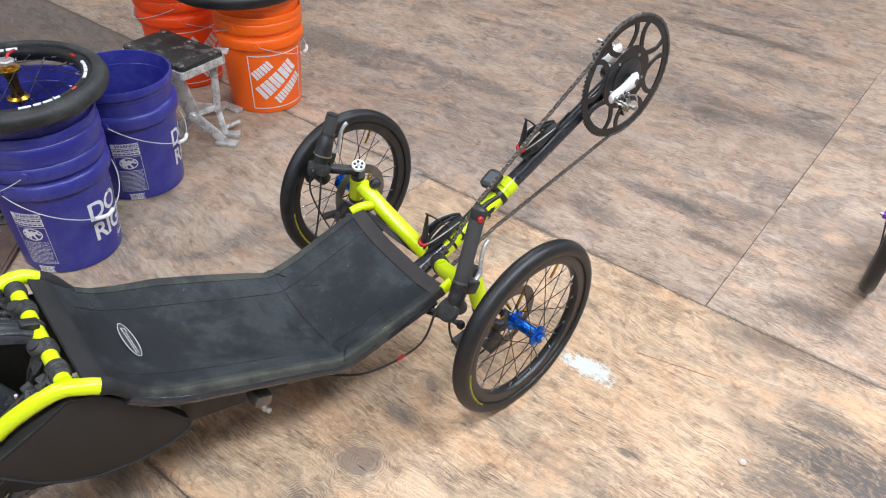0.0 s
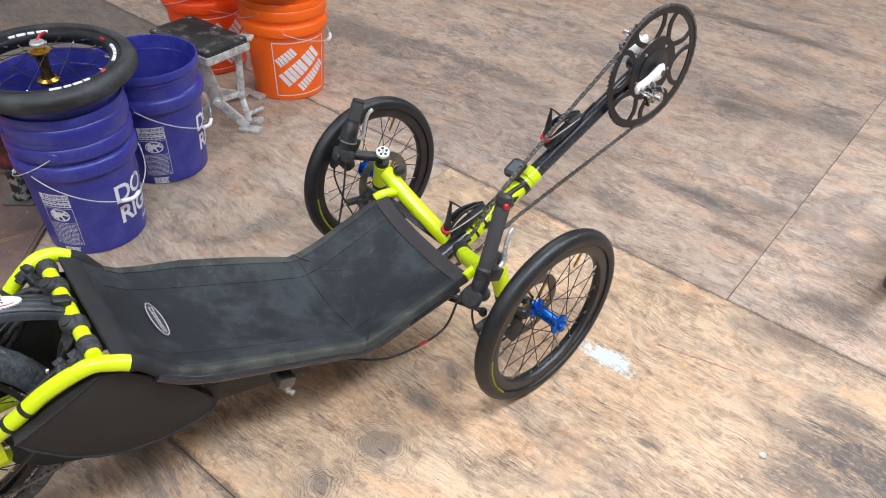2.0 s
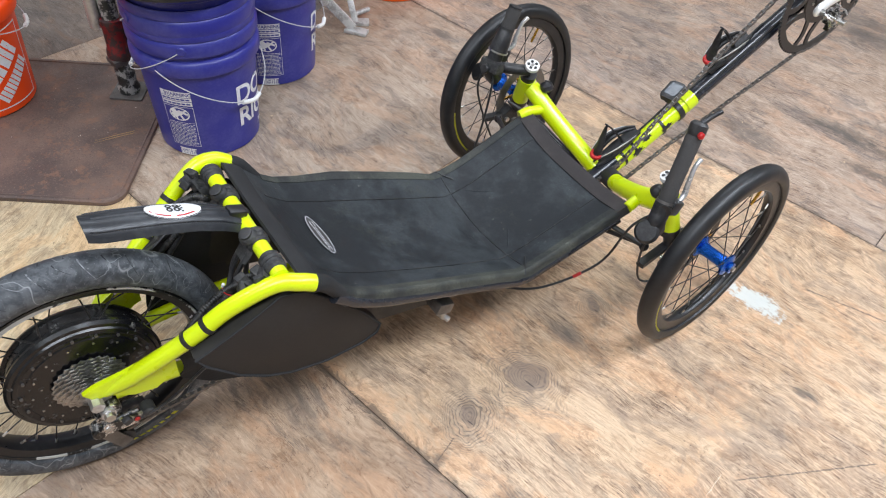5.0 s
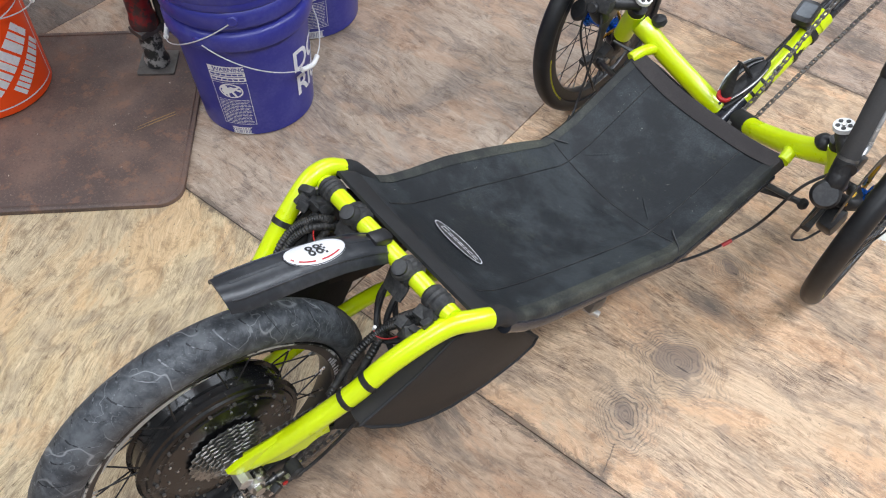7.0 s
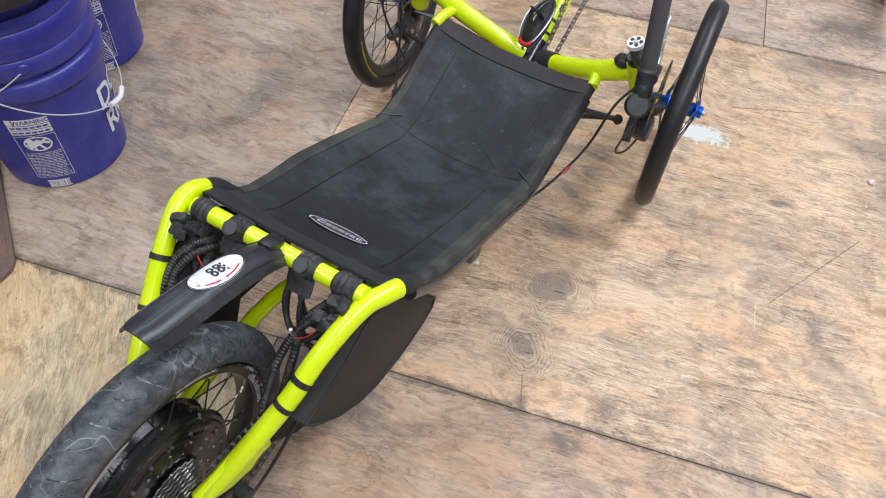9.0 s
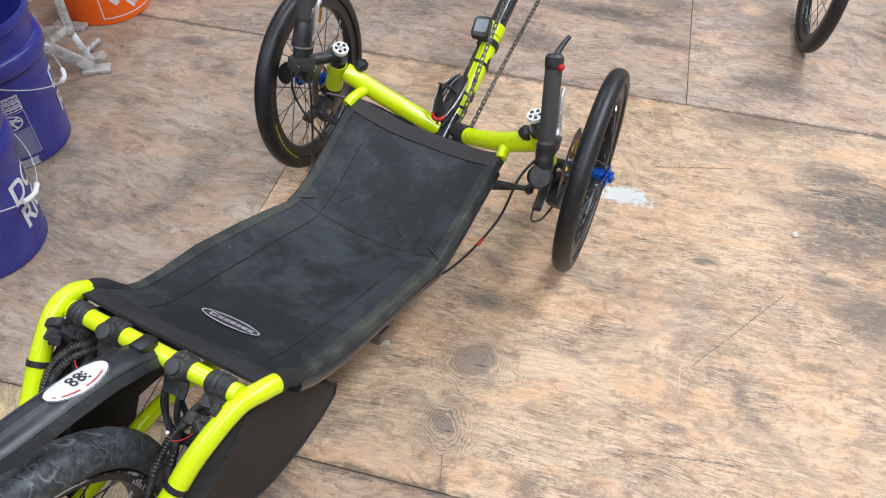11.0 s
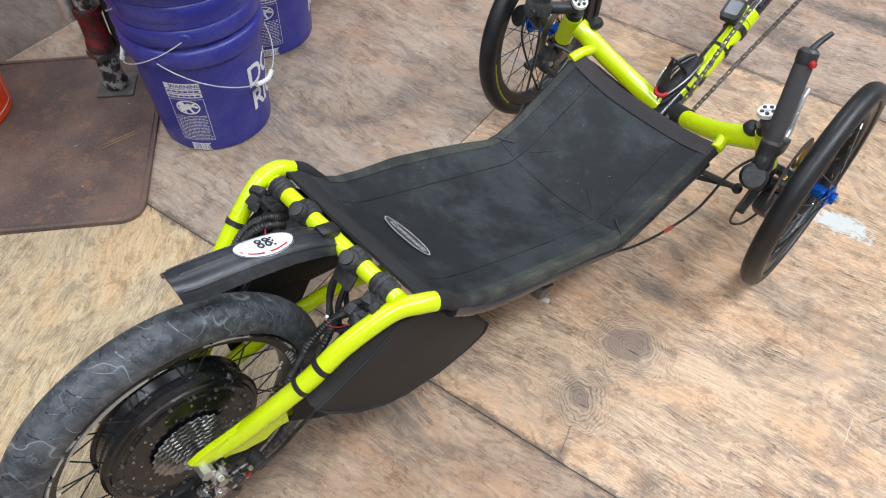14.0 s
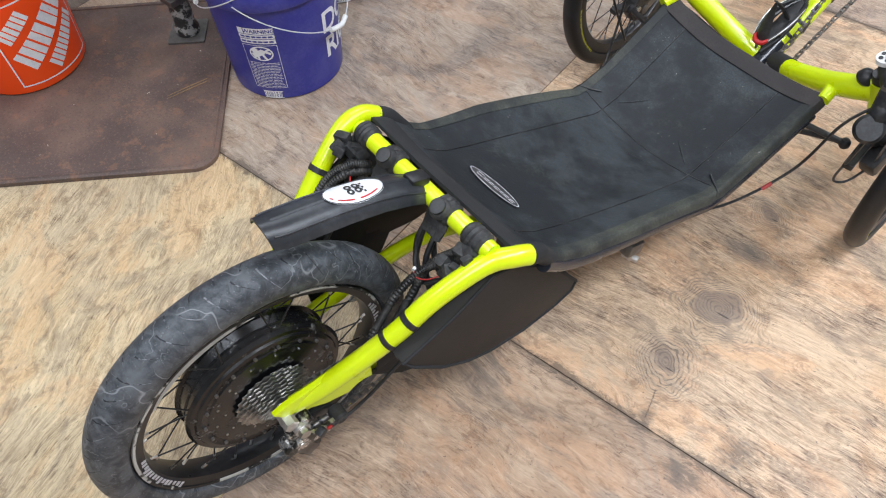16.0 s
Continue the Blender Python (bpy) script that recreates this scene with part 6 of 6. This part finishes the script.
def blue_print(body, place):
    part("slogan", wrapped([turned(letters("DO IT", 0.074, 0.95), 0, 0, 0.033), turned(letters("RIGHT", 0.074, 0.95), 0, 0.012, -0.033)], place(55, 0.128)), WHITE, body, "white capital letters")
    turn, base = -46, 0.036

    def grown(angle, at, lift=0.0007):
        flat = place(angle, at, lift)
        return lambda u, v: flat(u * 1.12, v * 1.08)

    edge = [quad_strip(-0.034, 0.0, 0.034, 0.0011), quad_strip(-0.034, 0.112, 0.034, 0.1131), quad_strip(-0.034, 0, -0.0330, 0.112, 1), quad_strip(0.0330, 0, 0.034, 0.112, 1)]
    rnd = random.Random(5)
    lines = []
    for k in range(16):
        x = -0.030
        while x < 0.026:
            w = rnd.uniform(0.004, 0.011)
            lines.append(quad_strip(x, 0.004 + 0.0042 * k, min(x + w, 0.030), 0.0054 + 0.0042 * k, 2))
            x += w + 0.0016
    code, x = [], -0.020
    while x < 0.018:
        w = rnd.choice((0.0012, 0.002, 0.0032))
        code.append(quad_strip(x, -0.028, x + w, -0.010, 1))
        x += w + 0.0010
    panel = part("warning_label", wrapped(edge + lines, grown(turn, base)), WHITE, body, "white printed warning panel")
    part("barcode", wrapped(code + [quad_strip(-0.021, -0.029, 0.021, -0.0262), quad_strip(-0.021, -0.0115, 0.021, -0.0090)], grown(turn, base)), WHITE, panel)
    part("label_band", wrapped([quad_strip(-0.034, 0.117, 0.034, 0.1275), quad_strip(-0.034, 0.1290, 0.034, 0.1385), quad_strip(-0.022, 0.1400, 0.034, 0.1540), quad_strip(-0.034, 0.1400, -0.0235, 0.1540, 2)], grown(turn, base)), WHITE, panel)
    part("label_heading", wrapped([turned(letters("WARNING", 0.0125, 1.0), 0, 0.006, 0.1466)], grown(turn, base, 0.0012)), BLUE_PAIL, panel)
    part("label_text", wrapped([quad_strip(-0.031 + 0.0105 * k, y, -0.0225 + 0.0105 * k, y + 0.0042, 2) for k in range(6) for y in (0.1200, 0.1318)], grown(turn, base, 0.0012)), BLUE_PAIL, panel)
    cy = 0.092
    o = ell(0.0235, 0.0185) + ell(0.0205, 0.0155)
    picto = [([(x, y + cy) for x, y in o], [(k, (k + 1) % 28, 28 + (k + 1) % 28, 28 + k) for k in range(28)])]
    picto += [turned(quad_strip(-0.022, -0.0022, 0.022, 0.0022), 34, 0, cy), turned(quad_strip(-0.015, -0.0065, 0.010, 0.0065), 28, -0.004, cy + 0.001), turned(quad_strip(-0.010, -0.0028, 0.010, 0.0028), -25, 0.010, cy + 0.004),
              turned(quad_strip(-0.010, -0.0024, 0.010, 0.0024), -62, 0.004, cy - 0.006), turned(quad_strip(-0.008, -0.0022, 0.008, 0.0022), -80, -0.008, cy - 0.007), turned(oval(0.0068, 0.0062, 2, 14), 0, -0.012, cy + 0.008)]
    part("pictogram", wrapped(picto, grown(turn, base)), WHITE, panel)
    h = [(-0.026, -0.014), (0.026, -0.014), (0.026, 0.006), (0.010, 0.014), (0.0, 0.018), (-0.010, 0.014), (-0.026, 0.006)]
    hi = [(x * 0.92, y * 0.88) for x, y in h]
    part("emblem", wrapped([(h + hi, [(k, (k + 1) % 7, 7 + (k + 1) % 7, 7 + k) for k in range(7)])] + [quad_strip(-0.020 + 0.0105 * k, -0.008, -0.012 + 0.0105 * k, 0.002, 1) for k in range(4)], place(62, 0.046)), WHITE, body)


def orange_print(body, place):
    S = 0.103
    edge = []
    for k in range(4):
        edge.append(turned(quad_strip(-S, S - 0.0035, S, S, 16), 90 * k))
    rows = [(0.060, 0.034, (0.024, 0.026, 0.022)), (0.008, 0.056, (0.040, 0.036, 0.046, 0.034)), (-0.046, 0.036, (0.024, 0.022, 0.022, 0.026, 0.022))]
    for (dy, h, widths), dx in zip(rows, (-0.020, -0.002, 0.010)):
        x = -(sum(widths) + 0.003 * (len(widths) - 1)) / 2
        for w in widths:
            for lo, hi in ((0.0, 0.42), (0.56, 1.0)):
                p, f = quad_strip(x + w * lo, -h / 2, x + w * hi, h / 2, 2)
                sl = [(a, b + dy) for a, b in p]
                part("emblem_bar", wrapped([turned((sl, f), 38, dx, 0)], place(-5, 0.124)), WHITE, body)
            x += w + 0.003
    part("emblem_frame", wrapped(edge, place(-5, 0.124)), WHITE, body, "white square outline")


BLUE = pail(BLUE_PAIL, "blue_bucket", "scuffed blue plastic five-gallon bucket with white print", 31, blue_print, "blue buckets")
BLUE.matrix_basis = pose(-0.805, 0.169, 0)
NEST = 0.053
for z, turn in ((NEST, -150), (2 * NEST, 160)):
    tagged(copy_thing(BLUE, pose(-0.805, 0.169, z, 0, 0, turn)), "blue plastic bucket nested in the bucket below it")
tagged(copy_thing(BLUE, pose(-1.022, 0.449, 0, 0, 0, 20)), "empty open blue plastic bucket on the floor")
ORANGE = pail(ORANGE_PAIL, "orange_bucket", "orange plastic bucket with another bucket nested in it", 58, orange_print, "orange buckets", 0.075)
ORANGE.matrix_basis = pose(-1.287, 1.033, 0, 0, 0, 0)
tagged(copy_thing(ORANGE, pose(-1.287, 1.033, 0.056, 0, 0, 150)), "orange plastic bucket nested in another one, under a tyre")
RED_ORANGE = pail(RED_ORANGE_PAIL, "orange_bucket", "red-orange plastic bucket with another bucket nested in it", 58, orange_print, "orange buckets", 0.075)
RED_ORANGE.matrix_basis = pose(-1.630, 0.880, 0, 0, 0, 14)
tagged(copy_thing(RED_ORANGE, pose(-1.630, 0.880, 0.056, 0, 0, 190)), "red-orange plastic bucket nested in another one, under a tyre")
tagged(copy_thing(RED_ORANGE, pose(-1.205, -0.303, 0.012, 0, 0, 25)), "red-orange plastic bucket standing on the dark mat")

# ---- wheels lying on the pails ----
lying = thing("loose_wheel", (-0.818, 0.156, 0.470), "loose bicycle wheel lying on the blue buckets", "wheel", "loose wheels")
place = pose(-0.820, 0.160, 0.4850, 0, 1.5, 0) @ Matrix.Rotation(-math.pi / 2, 4, "Y") @ Matrix.Rotation(0.6, 4, "X")
lw = wheel(lying, "rim", place, 0.2140, 0.0228, 0.150, 28, TYRE_DUSTY, (0.026, 0.040, GOLD), "black spoked rim with a gold hub")
lrot = place @ Matrix.Rotation(math.pi / 2, 4, "Y")
for a0 in (0.4, 2.2, 3.9, 5.5):
    for k, span in enumerate((0.16, 0.10, 0.13, 0.09)):
        a1 = a0 + (0.0, 0.19, 0.32, 0.48)[k]
        part("rim_marking", tube([lrot @ V(0.1635 * math.cos(a1 + span * j / 4), 0.1635 * math.sin(a1 + span * j / 4), 0.0135) for j in range(5)], 0.0048, 8), WHITE, lw)
    part("rim_marking", tube([lrot @ V(0.1635 * math.cos(a0 + 0.8 + 0.05 * j), 0.1635 * math.sin(a0 + 0.8 + 0.05 * j), 0.0135) for j in range(3)], 0.0040, 8), RED, lw)
ball = part("hub_end", rod(place @ V(0.05, 0, 0), place @ V(0.062, 0, 0), 0.018, n=20, bevel=0.003), ALLOY, lw)
part("quick_release", tube([place @ V(0.058, 0, 0), place @ V(0.064, 0.02, 0.01), place @ V(0.060, 0.05, 0.02)], 0.0035, 8, smooth=4), RED, lw)
for x, y, z, R in ((-1.318, 0.985, 0.441, 0.236), (-1.680, 0.830, 0.441, 0.236)):
    t = thing("loose_wheel", (x, y, z - 0.02), "loose black-tyred wheel lying on an orange bucket", "wheel", "loose wheels")
    pm = pose(x, y, z) @ Matrix.Rotation(-math.pi / 2, 4, "Y")
    wheel(t, "rim", pm, R, 0.024, 0.172, 20, TYRE, (0.024, 0.034, ALLOY), "black rim")

# ---- mat ----
MATW, MATL = 0.59, 0.92
mc = V(-0.609, -0.131, 0)
e1, e2 = V(-0.562, -0.827, 0), V(-0.827, 0.562, 0)
centre = mc + e1 * (MATL / 2) + e2 * (MATW / 2)
ang = math.degrees(math.atan2(e2.y, e2.x))
mat_base = thing("floor_mat", (centre.x, centre.y, 0), "dark rusty-brown rubber mat with rounded corners", "mat")
part("mat_sheet", slab(rounded(MATW, MATL, 0.05, 8), 0.0005, 0.011, 0.003, pose(centre.x, centre.y, 0, 0, 0, ang)), MAT_RUBBER, mat_base)
rim_pts = [pose(centre.x, centre.y, 0, 0, 0, ang) @ V(x, y, 0.0105) for x, y in rounded(MATW - 0.022, MATL - 0.022, 0.042, 8)]
part("mat_border", tube(rim_pts, 0.0035, 6, closed=True), MAT_RUBBER, mat_base)
SCRATCH = surface("pale_scratch", (0.32, 0.20, 0.08), 0.6)
for off in (0.0, 0.008):
    part("scratch", slab([(-0.050, -0.001), (0.048, -0.0015), (0.050, 0.0004), (0.0, 0.0012)], 0.0112, 0.0116, 0, pose(-0.872 + off, -0.062 - off * 0.5, 0, 0, 0, 86)), SCRATCH, mat_base)

# ---- post stand on the mat ----
stand = thing("post_stand", (-1.047, 0.034, 0.011), "worn black and red steel post stand on a square base plate", "stand")
part("base_plate", slab(rounded(0.088, 0.088, 0.005), 0.0115, 0.0165, 0.001, pose(-1.047, 0.034, 0, 0, 0, 55)), DULL, stand)
post = part("post", lathe([(0.0001, 0.016), (0.028, 0.017), (0.030, 0.030), (0.024, 0.045), (0.026, 0.085), (0.022, 0.10), (0.022, 0.78), (0.0001, 0.78)], 24, pose(-1.047, 0.034, 0)), surface("chipped_black", (0.02, 0.02, 0.02), 0.4, worn=(0.35, 0.34, 0.32), amount=0.9, scale=45.0, fine=160.0, lo=0.52, hi=0.62), stand)
part("collar", lathe([(0.022, 0.12), (0.031, 0.122), (0.033, 0.135), (0.031, 0.150), (0.028, 0.155), (0.028, 0.215), (0.032, 0.222), (0.030, 0.236), (0.022, 0.238)], 24, pose(-1.047, 0.034, 0)), DARK_RED, post, "chipped red collar")
part("strut", tube([(-1.032, 0.072, 0.10), (-1.032, 0.074, 0.78)], 0.010, 12), BLACK, stand)
part("sleeve", tube([(-1.067, 0.000, 0.21), (-1.070, -0.002, 0.78)], 0.017, 14), ALLOY, stand)
part("bracket", box(0.05, 0.09, 0.016, pose(-1.045, 0.047, 0.118, 0, 0, 10), 0.003), DULL, stand)

# ---- folding step stand ----
step = thing("step_stand", (-1.16, 0.70, 0), "folding alloy step stand with a scuffed black top", "stand")
SM = pose(-1.222, 0.690, 0, 0, 0, 17)
top = part("top", slab(rounded(0.285, 0.172, 0.012), 0.288, 0.302, 0.003, SM), BLACK_TOP, step, "scuffed black grip top")
part("top_frame", slab(rounded(0.296, 0.182, 0.014), 0.264, 0.2875, 0.003, SM), CAST, step)
for x in (-0.125, 0.0, 0.125):
    for y in (-0.070, 0.070):
        part("top_bolt", lathe([(0.0001, 0.3025), (0.009, 0.3025), (0.007, 0.3055), (0.0001, 0.3065)], 14, SM @ pose(x, y, 0)), DULL, top)


def strut(name, a, b, wide, deep, facing=(1, 0, 0)):
    """A flat bar from a to b with its broad side towards facing."""
    a, b = Vector(a), Vector(b)
    d = (b - a).normalized()
    side = d.cross(Vector(facing)).normalized()
    out = side.cross(d).normalized()
    c = (a + b) / 2
    m = Matrix(((side.x, out.x, d.x, c.x), (side.y, out.y, d.y, c.y), (side.z, out.z, d.z, c.z), (0, 0, 0, 1)))
    return part(name, box(wide, deep, (b - a).length, m, 0.003), CAST, step)


FACE = (0.85, -0.52, 0.1)
HINGE = V(-1.140, 0.690, 0.100)
strut("leg", (-1.112, 0.640, 0.268), HINGE, 0.046, 0.020, FACE)
strut("leg", (-1.320, 0.640, 0.268), (-1.225, 0.700, 0.100), 0.040, 0.018, FACE)
strut("leg", (-1.150, 0.790, 0.290), (-1.138, 0.775, 0.085), 0.024, 0.014, FACE)
strut("link", HINGE + V(0.012, -0.006, 0.004), (-1.132, 0.770, 0.105), 0.020, 0.008, FACE)
strut("link", HINGE + V(-0.010, 0.0, -0.010), (-1.226, 0.702, 0.098), 0.020, 0.008, FACE)
strut("foot_bar", (-1.128, 0.694, 0.090), (-1.066, 0.752, 0.014), 0.030, 0.012, FACE)
strut("foot_bar", (-1.146, 0.686, 0.090), (-1.205, 0.640, 0.014), 0.030, 0.012, FACE)
strut("foot_bar", (-1.138, 0.776, 0.088), (-1.090, 0.772, 0.016), 0.020, 0.010, FACE)
strut("foot_bar", (-1.230, 0.706, 0.092), (-1.270, 0.850, 0.016), 0.026, 0.012, FACE)
for x, y, turn, long in ((-1.058, 0.757, 40, 0.075), (-1.214, 0.636, 40, 0.065), (-1.285, 0.880, 20, 0.095), (-1.100, 0.800, 60, 0.050)):
    part("foot", box(long, 0.036, 0.012, pose(x, y, 0.0065, 0, 0, turn), 0.004), CAST, step)
part("hinge", rod(HINGE + V(0.026, -0.016, 0), HINGE + V(-0.030, 0.018, 0), 0.015, n=18, bevel=0.003), CAST, step)
part("hinge", rod((-1.120, 0.764, 0.100), (-1.150, 0.784, 0.100), 0.011, n=16, bevel=0.002), CAST, step)
part("foot_bolt", rod((-1.110, 0.775, 0.034), (-1.120, 0.840, 0.034), 0.008, n=12, bevel=0.002), CAST, step)
part("top_lever", box(0.062, 0.034, 0.010, pose(-1.135, 0.808, 0.296, 0, 0, 50), 0.004), CAST, step)
part("top_bracket", box(0.040, 0.014, 0.030, pose(-1.160, 0.785, 0.280, 0, 0, 17), 0.003), CAST, step)

# ---- the other trike's wheel ----
other = thing("purple_trike", (0.80, 1.90, 0), "front wheel and arm of a parked purple trike", "recumbent trike")
OM = pose(0.645, 1.873, 0.2118, 0, 0.8, 13.2)
ow = wheel(other, "front_wheel", OM, 0.2118, 0.0185, 0.158, 28, TYRE, (0.024, 0.034, PURPLE_METAL), "black-tyred spoked wheel")
part("cross_arm", tube([OM @ V(0.04, 0, 0.0), OM @ V(0.09, -0.01, 0.07), OM @ V(0.20, -0.05, 0.05), OM @ V(0.34, -0.06, 0.0)], 0.0175, 16, smooth=6), PURPLE_METAL, other)
part("keel", tube([OM @ V(0.34, 0.55, 0.20), OM @ V(0.34, -0.05, 0.0), OM @ V(0.34, -0.40, -0.09), OM @ V(0.34, -0.80, -0.02)], 0.021, 16, smooth=6), PURPLE_METAL, other)
part("fork_plate", box(0.03, 0.06, 0.05, OM @ pose(0.045, -0.02, 0.03), 0.006), PURPLE_METAL, other)

# ---- small litter on the floor ----
rl = random.Random(11)
chips = bmesh.new()
for k in range(70):
    x, y = rl.uniform(-1.4, 1.1), rl.uniform(-0.2, 2.6)
    box(rl.uniform(0.002, 0.007), rl.uniform(0.0015, 0.004), 0.0012, pose(x, y, 0.0006, 0, 0, rl.uniform(0, 180)), 0, chips)
tagged(finish("wood_chips", chips, surface("wood_chip", (0.55, 0.42, 0.28), 0.8), False), "small pale wood chips scattered on the floor", "debris", kind="stuff")
tagged(finish("floor_crumb", lathe([(0.0001, 0.0), (0.007, 0.0), (0.009, 0.004), (0.005, 0.008), (0.0001, 0.009)], 7, pose(0.773, 1.049, 0)), surface("pale_crumb", (0.6, 0.52, 0.45), 0.9), False), "small pale crumb lying on the floor", "debris")
